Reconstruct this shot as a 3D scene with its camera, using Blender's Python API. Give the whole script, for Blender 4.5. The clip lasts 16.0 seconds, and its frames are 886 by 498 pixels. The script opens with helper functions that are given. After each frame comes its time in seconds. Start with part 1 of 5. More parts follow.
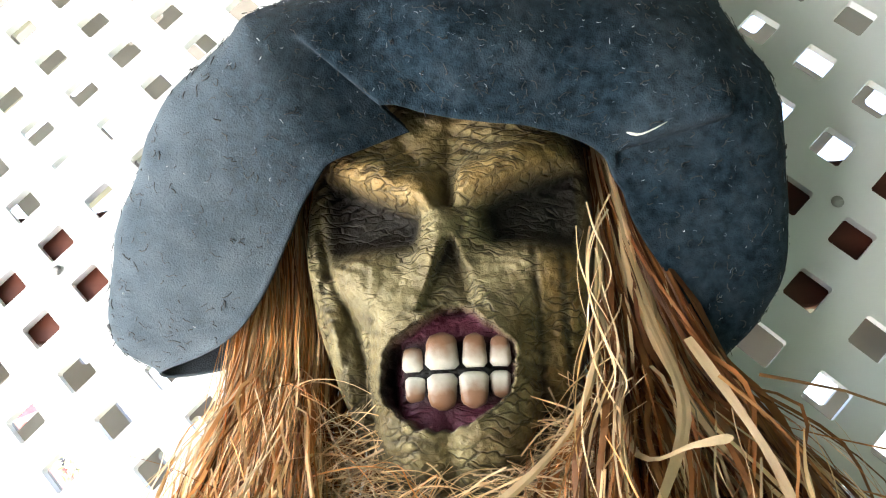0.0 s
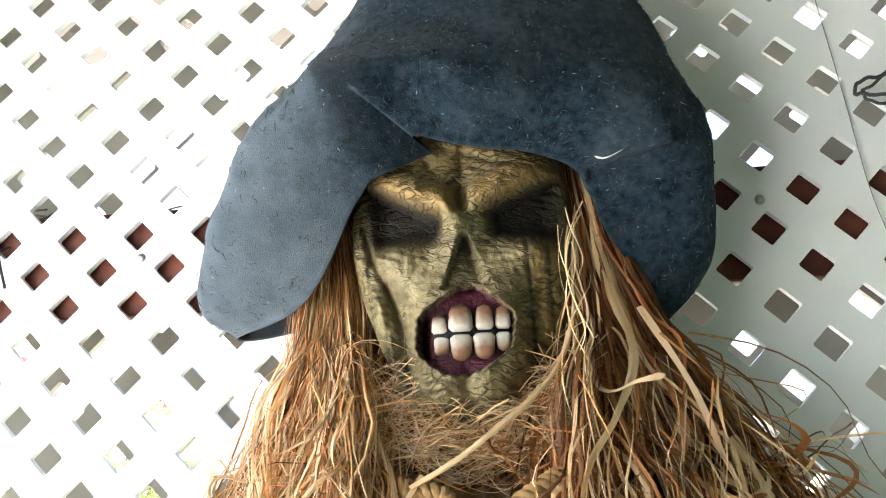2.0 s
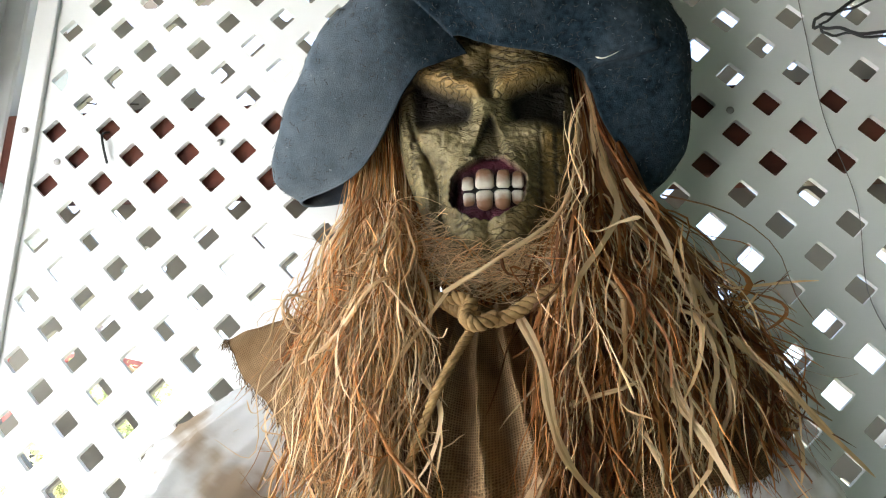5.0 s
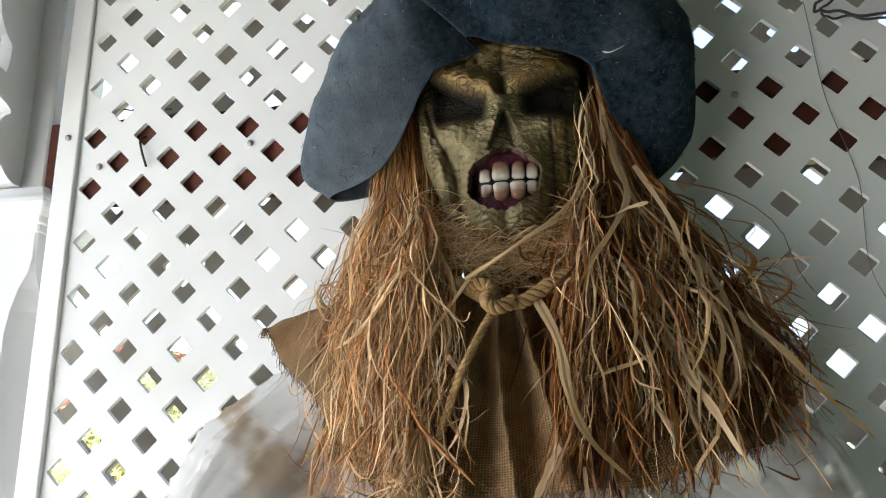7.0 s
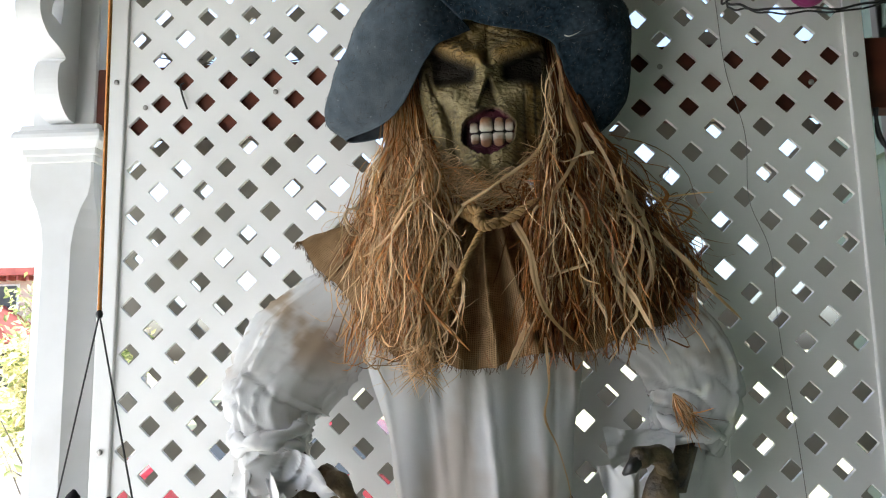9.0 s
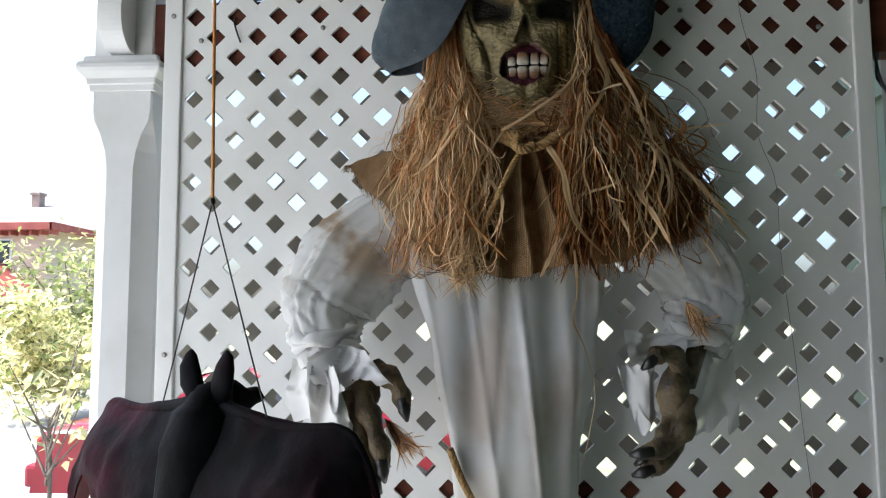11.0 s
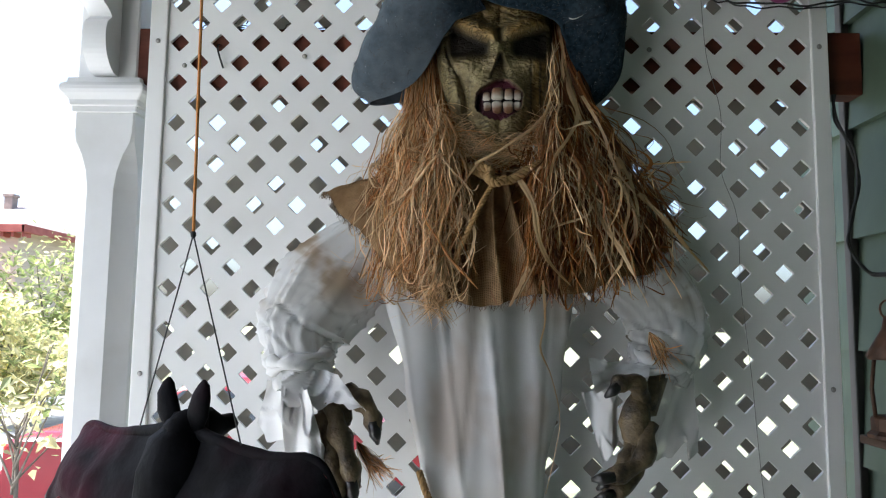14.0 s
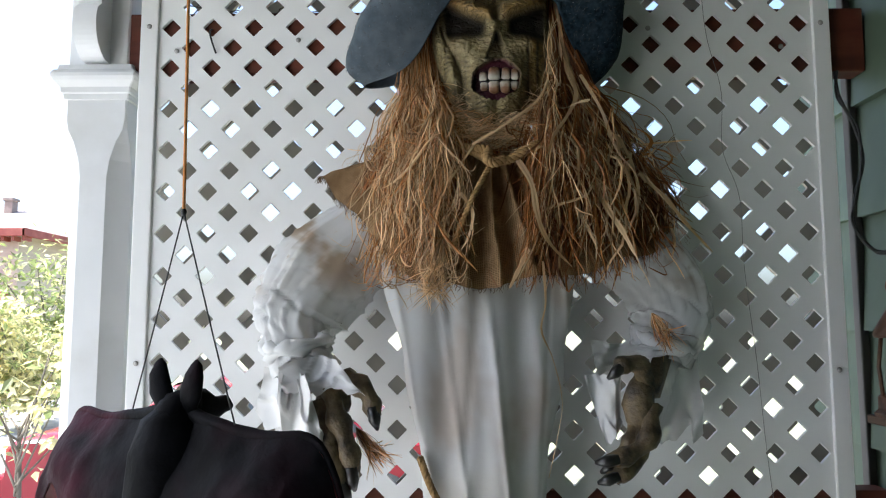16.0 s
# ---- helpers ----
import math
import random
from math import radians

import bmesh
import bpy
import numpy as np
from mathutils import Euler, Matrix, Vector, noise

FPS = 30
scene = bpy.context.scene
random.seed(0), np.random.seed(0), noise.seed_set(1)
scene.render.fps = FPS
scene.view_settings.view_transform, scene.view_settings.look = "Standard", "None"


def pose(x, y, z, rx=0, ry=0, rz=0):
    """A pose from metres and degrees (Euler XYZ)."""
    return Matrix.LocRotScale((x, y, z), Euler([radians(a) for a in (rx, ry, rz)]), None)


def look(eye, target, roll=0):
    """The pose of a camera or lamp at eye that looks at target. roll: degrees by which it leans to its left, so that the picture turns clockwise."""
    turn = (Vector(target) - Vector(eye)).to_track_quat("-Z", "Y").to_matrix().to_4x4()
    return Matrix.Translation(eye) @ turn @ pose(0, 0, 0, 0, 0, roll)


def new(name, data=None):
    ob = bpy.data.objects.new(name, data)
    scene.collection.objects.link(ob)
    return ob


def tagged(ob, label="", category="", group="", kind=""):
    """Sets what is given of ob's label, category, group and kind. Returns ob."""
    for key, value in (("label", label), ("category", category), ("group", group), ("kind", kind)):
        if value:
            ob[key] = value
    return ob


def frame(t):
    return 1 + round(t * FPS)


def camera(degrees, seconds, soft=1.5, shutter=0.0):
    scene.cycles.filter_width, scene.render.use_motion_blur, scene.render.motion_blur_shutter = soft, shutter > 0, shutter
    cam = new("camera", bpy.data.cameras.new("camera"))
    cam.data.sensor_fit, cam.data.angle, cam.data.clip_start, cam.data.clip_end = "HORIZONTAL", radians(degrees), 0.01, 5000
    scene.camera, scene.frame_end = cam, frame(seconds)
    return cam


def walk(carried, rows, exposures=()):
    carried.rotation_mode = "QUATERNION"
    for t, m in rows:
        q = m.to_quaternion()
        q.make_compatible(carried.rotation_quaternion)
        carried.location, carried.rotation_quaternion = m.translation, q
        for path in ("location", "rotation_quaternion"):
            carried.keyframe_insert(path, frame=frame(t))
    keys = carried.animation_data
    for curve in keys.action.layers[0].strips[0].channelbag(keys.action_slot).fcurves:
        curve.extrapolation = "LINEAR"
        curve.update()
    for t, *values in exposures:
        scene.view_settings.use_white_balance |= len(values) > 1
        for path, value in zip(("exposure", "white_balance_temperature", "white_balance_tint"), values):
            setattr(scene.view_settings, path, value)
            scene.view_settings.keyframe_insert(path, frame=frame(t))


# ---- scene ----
cam = camera(62.4, 16.0, soft=1.15)
PATH = [
    (0, (0.0673, -0.5166, 1.7124), (-0.1840, 1.3544, 2.3726), -0.94),
    (0.5, (0.0687, -0.5521, 1.7079), (-0.1675, 1.3339, 2.3301), -1.77),
    (1, (0.0719, -0.5881, 1.6935), (-0.1809, 1.2925, 2.3255), -0.60),
    (1.5, (0.0670, -0.6388, 1.6929), (-0.1712, 1.2573, 2.2830), -0.95),
    (2, (0.0627, -0.6646, 1.6837), (-0.1531, 1.2387, 2.2590), -1.89),
    (2.5, (0.0625, -0.6707, 1.6647), (-0.1527, 1.2347, 2.2330), -1.87),
    (3, (0.0666, -0.6868, 1.6514), (-0.1489, 1.2155, 2.2300), -1.51),
    (3.5, (0.0753, -0.7110, 1.6346), (-0.1568, 1.1964, 2.1898), -0.98),
    (4, (0.0658, -0.7402, 1.6014), (-0.1788, 1.1622, 2.1680), -0.18),
    (4.5, (0.0582, -0.7485, 1.5513), (-0.1774, 1.1653, 2.0819), 0.85),
    (5, (0.0543, -0.7868, 1.5371), (-0.1799, 1.1267, 2.0697), 0.79),
    (7.5, (0.0621, -0.8715, 1.5320), (-0.2411, 1.0574, 1.9647), -0.94),
    (8, (0.0372, -0.9762, 1.5413), (-0.1461, 0.9806, 1.9115), -2.35),
    (8.5, (0.0221, -1.0485, 1.5227), (-0.1057, 0.9136, 1.8885), -1.42),
    (9, (0.0070, -1.0940, 1.4833), (-0.1082, 0.8829, 1.7630), -1.05),
    (9.5, (-0.0196, -1.1262, 1.4458), (-0.1321, 0.8595, 1.6566), -0.38),
    (12, (-0.0602, -1.2133, 1.4048), (-0.1408, 0.7780, 1.5732), -0.15),
    (12.5, (-0.0569, -1.2124, 1.4032), (-0.1193, 0.7802, 1.5634), 0.31),
    (13, (-0.0476, -1.2180, 1.4082), (-0.0825, 0.7726, 1.5991), 1.02),
    (13.5, (-0.0512, -1.2240, 1.4206), (-0.0792, 0.7633, 1.6439), 1.15),
    (14, (-0.0493, -1.2334, 1.4319), (-0.0843, 0.7556, 1.6388), 0.76),
    (14.5, (-0.0502, -1.2302, 1.4319), (-0.0848, 0.7586, 1.6398), 0.19),
    (15, (-0.0500, -1.2348, 1.4280), (-0.0836, 0.7550, 1.6269), 0.41),
    (15.5, (-0.0533, -1.2330, 1.4201), (-0.0789, 0.7562, 1.6265), 0.29),
    (16, (-0.0455, -1.2132, 1.4098), (-0.0828, 0.7761, 1.6127), -0.05),
]
EXPOSURES = [(t, s, 6000 if t < 11 else 5750, 8) for t, s in ((0.0, 3.7), (0.5, 3.6), (3.5, 3.4), (4.25, 3.12), (5.0, 2.85), (7.5, 2.2), (8.5, 2.1), (9.5, 1.93), (12.0, 1.45), (13.0, 1.5), (14.5, 1.65), (16.0, 1.7))]
walk(cam, [(t, look(eye, target, roll)) for t, eye, target, roll in PATH], EXPOSURES)

# ---- world and sun ----
world = bpy.data.worlds.new("sky")
scene.world = world
world.use_nodes = True
wn = world.node_tree.nodes
sky = wn.new("ShaderNodeTexSky")
sky.sky_type = "NISHITA"
sky.sun_disc = False
sky.sun_elevation = radians(56)
sky.sun_rotation = radians(-98)
sky.air_density, sky.dust_density = 1.0, 5.0
wn["Background"].inputs["Strength"].default_value = 0.15
world.node_tree.links.new(sky.outputs[0], wn["Background"].inputs["Color"])

sun_data = bpy.data.lights.new("sun", "SUN")
sun_data.energy, sun_data.angle, sun_data.color = 4.0, radians(0.6), (1.0, 0.95, 0.86)
sun = new("sun", sun_data)
sun.matrix_world = look((-6.9, -1.0, 10.4), (0, 0, 0))

# ---- materials ----


def mat(name, c1, c2, scale=20.0, rough=0.6, bump=0.2, bump_scale=120.0, metal=0.0, detail=6.0, stretch=(1, 1, 1),
        spots=None, spot_scale=8.0, spot_amount=0.35, random_by="", rand_amount=0.25, sheen=0.0, trans=0.0, depth=0.002):
    """A procedural surface: two colours mixed by noise, a second larger stain layer, fine relief."""
    m = bpy.data.materials.new(name)
    m.use_nodes = True
    nt = m.node_tree
    n, li = nt.nodes, nt.links
    b = n["Principled BSDF"]
    co = n.new("ShaderNodeTexCoord")
    mp = n.new("ShaderNodeMapping")
    mp.inputs["Scale"].default_value = stretch
    li.new(co.outputs["Object"], mp.inputs["Vector"])
    no = n.new("ShaderNodeTexNoise")
    no.inputs["Scale"].default_value, no.inputs["Detail"].default_value = scale, detail
    li.new(mp.outputs[0], no.inputs["Vector"])
    ramp = n.new("ShaderNodeValToRGB")
    ramp.color_ramp.elements[0].position, ramp.color_ramp.elements[1].position = 0.32, 0.68
    ramp.color_ramp.elements[0].color, ramp.color_ramp.elements[1].color = (*c1, 1), (*c2, 1)
    li.new(no.outputs["Fac"], ramp.inputs[0])
    out = ramp.outputs[0]
    if spots:
        n2 = n.new("ShaderNodeTexNoise")
        n2.inputs["Scale"].default_value, n2.inputs["Detail"].default_value = spot_scale, 5.0
        li.new(co.outputs["Object"], n2.inputs["Vector"])
        r2 = n.new("ShaderNodeMapRange")
        r2.inputs[1].default_value, r2.inputs[2].default_value = 0.5, 0.75
        r2.inputs[3].default_value, r2.inputs[4].default_value = 0.0, spot_amount
        li.new(n2.outputs["Fac"], r2.inputs[0])
        mx = n.new("ShaderNodeMix")
        mx.data_type = "RGBA"
        li.new(r2.outputs[0], mx.inputs[0])
        li.new(out, mx.inputs[6])
        mx.inputs[7].default_value = (*spots, 1)
        out = mx.outputs[2]
    if random_by:
        if random_by == "object":
            src = n.new("ShaderNodeObjectInfo").outputs["Random"]
        else:
            src = n.new("ShaderNodeNewGeometry").outputs["Random Per Island"]
        r3 = n.new("ShaderNodeMapRange")
        r3.inputs[3].default_value, r3.inputs[4].default_value = 1 - rand_amount, 1 + rand_amount
        li.new(src, r3.inputs[0])
        hs = n.new("ShaderNodeHueSaturation")
        li.new(r3.outputs[0], hs.inputs["Value"])
        li.new(out, hs.inputs["Color"])
        out = hs.outputs[0]
    li.new(out, b.inputs["Base Color"])
    b.inputs["Roughness"].default_value, b.inputs["Metallic"].default_value = rough, metal
    if sheen:
        b.inputs["Sheen Weight"].default_value = sheen
    if bump:
        nb = n.new("ShaderNodeTexNoise")
        nb.inputs["Scale"].default_value, nb.inputs["Detail"].default_value = bump_scale, 5.0
        li.new(mp.outputs[0], nb.inputs["Vector"])
        bp = n.new("ShaderNodeBump")
        bp.inputs["Strength"].default_value, bp.inputs["Distance"].default_value = bump, depth
        li.new(nb.outputs["Fac"], bp.inputs["Height"])
        li.new(bp.outputs[0], b.inputs["Normal"])
    if trans:
        tr = n.new("ShaderNodeBsdfTranslucent")
        li.new(out, tr.inputs["Color"])
        ms = n.new("ShaderNodeMixShader")
        ms.inputs[0].default_value = trans
        li.new(b.outputs[0], ms.inputs[1])
        li.new(tr.outputs[0], ms.inputs[2])
        li.new(ms.outputs[0], n["Material Output"].inputs["Surface"])
    return m


def mix_by(m, attribute, colour, rough=None):
    """Lays a second paint over a material where a mesh attribute says so."""
    n, li = m.node_tree.nodes, m.node_tree.links
    b = n["Principled BSDF"]
    at = n.new("ShaderNodeAttribute")
    at.attribute_name = attribute
    base = b.inputs["Base Color"].links[0].from_socket
    mx = n.new("ShaderNodeMix")
    mx.data_type = "RGBA"
    li.new(at.outputs["Fac"], mx.inputs[0])
    li.new(base, mx.inputs[6])
    mx.inputs[7].default_value = (*colour, 1)
    li.new(mx.outputs[2], b.inputs["Base Color"])
    return m


VINYL = mat("white_vinyl", (0.82, 0.82, 0.81), (0.86, 0.86, 0.85), 3.0, 0.42, 0.05, 60, spots=(0.62, 0.60, 0.55), spot_scale=6, spot_amount=0.35)
# White vinyl of the outer panel, darkened so its colour carries the shade.
VINYL_SHADED = mat("weathered_vinyl", (0.21, 0.185, 0.150), (0.33, 0.30, 0.25), 5.0, 0.6, 0.08, 60, spots=(0.14, 0.12, 0.09), spot_scale=7)
PAINT = mat("white_post_paint", (0.72, 0.73, 0.74), (0.80, 0.80, 0.80), 6.0, 0.5, 0.15, 40, spots=(0.5, 0.48, 0.42), spot_scale=9, spot_amount=0.3)
REDWOOD = mat("stained_redwood", (0.055, 0.014, 0.009), (0.15, 0.042, 0.024), 14.0, 0.5, 0.3, 50, stretch=(0.15, 1, 1.6), spots=(0.24, 0.10, 0.055), spot_scale=10)
SIDING = mat("green_siding_paint", (0.075, 0.112, 0.075), (0.11, 0.155, 0.105), 8.0, 0.6, 0.15, 50, spots=(0.075, 0.10, 0.07), spot_scale=5, random_by="object", rand_amount=0.06)
DARKBOARD = mat("dark_weathered_board", (0.07, 0.065, 0.06), (0.12, 0.11, 0.10), 20.0, 0.8, 0.3, 60, stretch=(1, 1, 0.2))
FLOORWOOD = mat("porch_floor_paint", (0.12, 0.115, 0.11), (0.18, 0.175, 0.165), 10.0, 0.6, 0.2, 60, stretch=(1, 0.1, 1), random_by="object", rand_amount=0.12)
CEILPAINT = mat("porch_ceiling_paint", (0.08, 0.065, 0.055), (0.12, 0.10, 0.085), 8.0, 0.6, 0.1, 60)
FELT = mat("grey_blue_felt", (0.0045, 0.0092, 0.0148), (0.024, 0.041, 0.058), 170.0, 0.95, 0.8, 900, spots=(0.046, 0.062, 0.078), spot_scale=60, spot_amount=0.6, sheen=0.05, depth=0.0011)
# Dusty fade; on the left flap it also paints in the side light.
mix_by(FELT, "faded_lit", (0.135, 0.160, 0.186))
MASK = mat("painted_latex_mask", (0.128, 0.099, 0.043), (0.335, 0.275, 0.140), 60.0, 0.46, 0.7, 260, spots=(0.17, 0.10, 0.035), spot_scale=24, spot_amount=0.5, depth=0.003)
mix_by(MASK, "ochre", (0.36, 0.21, 0.055))
# Dark wash of the wrinkles; the right cheek's shade is painted with it too.
mix_by(MASK, "wash_shade", (0.050, 0.036, 0.018))


def cracks(m, scale, stretch, amount, colour):
    """A net of fine cracks filled with dark wash: colour and relief."""
    n, li = m.node_tree.nodes, m.node_tree.links
    b = n["Principled BSDF"]
    co = n.new("ShaderNodeTexCoord")
    wob = n.new("ShaderNodeTexNoise")
    wob.inputs["Scale"].default_value = 55.0
    add = n.new("ShaderNodeVectorMath")
    add.operation = "MULTIPLY_ADD"
    li.new(co.outputs["Object"], wob.inputs["Vector"])
    li.new(wob.outputs["Color"], add.inputs[0])
    add.inputs[1].default_value = (0.016, 0.016, 0.016)
    li.new(co.outputs["Object"], add.inputs[2])
    mp = n.new("ShaderNodeMapping")
    mp.inputs["Scale"].default_value = stretch
    mp.inputs["Rotation"].default_value = (0, radians(28), 0)
    li.new(add.outputs[0], mp.inputs["Vector"])
    vo = n.new("ShaderNodeTexVoronoi")
    vo.feature = "DISTANCE_TO_EDGE"
    vo.inputs["Scale"].default_value = scale
    li.new(mp.outputs[0], vo.inputs["Vector"])
    r = n.new("ShaderNodeMapRange")
    r.inputs[1].default_value, r.inputs[2].default_value = 0.0, 0.13
    r.inputs[3].default_value, r.inputs[4].default_value = amount, 0.0
    li.new(vo.outputs["Distance"], r.inputs[0])
    patch = n.new("ShaderNodeTexNoise")
    patch.inputs["Scale"].default_value = 30.0
    li.new(co.outputs["Object"], patch.inputs["Vector"])
    pr = n.new("ShaderNodeMapRange")
    pr.inputs[1].default_value, pr.inputs[2].default_value = 0.40, 0.54
    li.new(patch.outputs["Fac"], pr.inputs[0])
    mul = n.new("ShaderNodeMath")
    mul.operation = "MULTIPLY"
    li.new(r.outputs[0], mul.inputs[0])
    li.new(pr.outputs[0], mul.inputs[1])
    base = b.inputs["Base Color"].links[0].from_socket
    mx = n.new("ShaderNodeMix")
    mx.data_type = "RGBA"
    li.new(mul.outputs[0], mx.inputs[0])
    li.new(base, mx.inputs[6])
    mx.inputs[7].default_value = (*colour, 1)
    li.new(mx.outputs[2], b.inputs["Base Color"])
    bp = n.new("ShaderNodeBump")
    bp.invert = True
    bp.inputs["Strength"].default_value, bp.inputs["Distance"].default_value = 0.75, 0.0024
    li.new(mul.outputs[0], bp.inputs["Height"])
    li.new(b.inputs["Normal"].links[0].from_socket, bp.inputs["Normal"])
    li.new(bp.outputs[0], b.inputs["Normal"])


cracks(MASK, 90.0, (0.7, 0.7, 2.3), 0.75, (0.055, 0.040, 0.020))
# Black eye paint; nose hole, folds and mouth rim get recess shade as colour.
mix_by(MASK, "hollow_dark", (0.016, 0.0125, 0.0085))
mix_by(MASK, "gum", (0.088, 0.016, 0.032))
# Near-black between the teeth puts the shade of the gaps into the colour.
mix_by(MASK, "gap_shade", (0.006, 0.005, 0.005))
TOOTH = mat("stained_tooth", (0.50, 0.46, 0.38), (0.68, 0.64, 0.56), 60.0, 0.35, 0.3, 160)


def root_stain(m, bite, colour):
    """Brown stain that creeps from the gums over each tooth, broken by noise."""
    n, li = m.node_tree.nodes, m.node_tree.links
    b = n["Principled BSDF"]
    co = n.new("ShaderNodeTexCoord")
    sep = n.new("ShaderNodeSeparateXYZ")
    li.new(co.outputs["Object"], sep.inputs[0])
    sub = n.new("ShaderNodeMath")
    sub.operation = "SUBTRACT"
    sub.inputs[1].default_value = bite
    li.new(sep.outputs["Z"], sub.inputs[0])
    ab = n.new("ShaderNodeMath")
    ab.operation = "ABSOLUTE"
    li.new(sub.outputs[0], ab.inputs[0])
    no = n.new("ShaderNodeTexNoise")
    no.inputs["Scale"].default_value = 110.0
    li.new(co.outputs["Object"], no.inputs["Vector"])
    ma = n.new("ShaderNodeMath")
    ma.operation = "MULTIPLY_ADD"
    ma.inputs[1].default_value = 0.012
    li.new(no.outputs["Fac"], ma.inputs[0])
    li.new(ab.outputs[0], ma.inputs[2])
    r = n.new("ShaderNodeMapRange")
    r.inputs[1].default_value, r.inputs[2].default_value = 0.0095, 0.0195
    r.inputs[3].default_value, r.inputs[4].default_value = 0.0, 0.9
    li.new(ma.outputs[0], r.inputs[0])
    mx = n.new("ShaderNodeMix")
    mx.data_type = "RGBA"
    li.new(r.outputs[0], mx.inputs[0])
    li.new(b.inputs["Base Color"].links[0].from_socket, mx.inputs[6])
    mx.inputs[7].default_value = (*colour, 1)
    li.new(mx.outputs[2], b.inputs["Base Color"])


root_stain(TOOTH, 1.7815, (0.20, 0.075, 0.022))
CLAW = mat("mottled_latex_claw", (0.018, 0.012, 0.007), (0.20, 0.145, 0.072), 36.0, 0.5, 0.8, 160, spots=(0.02, 0.015, 0.01), spot_scale=30, spot_amount=0.8, depth=0.003)
NAIL_DARK = mat("dark_claw_nail", (0.01, 0.01, 0.01), (0.03, 0.028, 0.025), 60.0, 0.3, 0.2, 100)
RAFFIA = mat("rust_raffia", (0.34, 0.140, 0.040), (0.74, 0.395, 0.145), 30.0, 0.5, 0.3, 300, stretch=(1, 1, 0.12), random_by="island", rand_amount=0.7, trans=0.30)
STRAW = mat("pale_straw_raffia", (0.68, 0.47, 0.235), (0.86, 0.66, 0.40), 30.0, 0.45, 0.3, 300, stretch=(1, 1, 0.12), random_by="island", rand_amount=0.4, trans=0.32)
# Deeper rust copy of RAFFIA; its darkness also carries the right side's shade.
RUST_RAFFIA_SHADED = mat("shaded_rust_raffia", (0.180, 0.060, 0.016), (0.46, 0.200, 0.062), 30.0, 0.5, 0.3, 300, stretch=(1, 1, 0.12), random_by="island", rand_amount=0.7, trans=0.22)
ROPE = mat("sisal_rope", (0.27, 0.155, 0.055), (0.45, 0.28, 0.11), 120.0, 0.8, 0.6, 500, depth=0.001)
CLOTH = mat("white_gown_cloth", (0.70, 0.70, 0.69), (0.80, 0.80, 0.79), 12.0, 0.85, 0.25, 500, spots=(0.50, 0.42, 0.30), spot_scale=6, spot_amount=0.5, trans=0.2, depth=0.0006)
mix_by(CLOTH, "soil", (0.31, 0.20, 0.09))


def sheer(source, name, open_weave):
    """A thin open weave of the same cloth that lets part of the light straight through."""
    m = source.copy()
    m.name = name
    n, li = m.node_tree.nodes, m.node_tree.links
    out = n["Material Output"].inputs["Surface"]
    cloth = out.links[0].from_socket
    clear = n.new("ShaderNodeBsdfTransparent")
    ms = n.new("ShaderNodeMixShader")
    ms.inputs[0].default_value = open_weave
    li.new(cloth, ms.inputs[1])
    li.new(clear.outputs[0], ms.inputs[2])
    li.new(ms.outputs[0], out)
    return m


SHEER = sheer(CLOTH, "sheer_gown_cloth", 0.3)
BATBLACK = mat("black_rubber_bat", (0.004, 0.004, 0.0045), (0.011, 0.011, 0.013), 35.0, 0.62, 0.5, 150, spots=(0.03, 0.008, 0.014), spot_scale=10, spot_amount=0.6)
mix_by(BATBLACK, "red", (0.085, 0.010, 0.026))
BATRED = mat("red_rubber_membrane", (0.24, 0.035, 0.045), (0.34, 0.07, 0.08), 20.0, 0.55, 0.4, 120)
CORD_ORANGE = mat("orange_cord", (0.62, 0.22, 0.04), (0.75, 0.33, 0.08), 200.0, 0.7, 0.4, 600)
CORD_BLACK = mat("black_cord", (0.012, 0.012, 0.012), (0.03, 0.03, 0.03), 100.0, 0.5, 0.2, 300)
THREAD = mat("grey_thread", (0.14, 0.135, 0.125), (0.22, 0.21, 0.20), 100.0, 0.7, 0.0)
STEEL = mat("dull_screw_steel", (0.30, 0.29, 0.27), (0.42, 0.40, 0.38), 90.0, 0.45, 0.2, 200, metal=0.8)
PUMPKIN = mat("magenta_plastic", (0.33, 0.035, 0.17), (0.42, 0.06, 0.24), 20.0, 0.35, 0.1, 100, trans=0.25)
RUST = mat("rusty_brown_metal", (0.05, 0.028, 0.018), (0.14, 0.07, 0.04), 40.0, 0.6, 0.5, 120, metal=0.3)
OLDWOOD = mat("dark_shelf_wood", (0.06, 0.035, 0.022), (0.12, 0.07, 0.045), 18.0, 0.6, 0.3, 60, stretch=(1, 0.2, 1))
GRASS = mat("lawn_ground", (0.17, 0.185, 0.10), (0.31, 0.305, 0.20), 3.0, 0.9, 0.5, 40, spots=(0.28, 0.24, 0.12), spot_scale=0.6)
ASPHALT = mat("pale_road", (0.26, 0.26, 0.26), (0.36, 0.36, 0.36), 6.0, 0.85, 0.3, 60, spots=(0.15, 0.15, 0.15), spot_scale=0.7)
KERB = mat("kerb_concrete", (0.48, 0.475, 0.46), (0.58, 0.575, 0.56), 8.0, 0.85, 0.3, 50)
HOUSEPINK = mat("cream_house_siding", (0.55, 0.44, 0.36), (0.66, 0.54, 0.45), 2.0, 0.7, 0.1, 20, stretch=(0.3, 0.3, 6))
HOUSERED = mat("red_house_trim", (0.28, 0.06, 0.05), (0.38, 0.10, 0.08), 3.0, 0.6, 0.1, 20)
SLATE = mat("pale_roof_shingle", (0.28, 0.24, 0.22), (0.42, 0.36, 0.33), 5.0, 0.8, 0.2, 30)
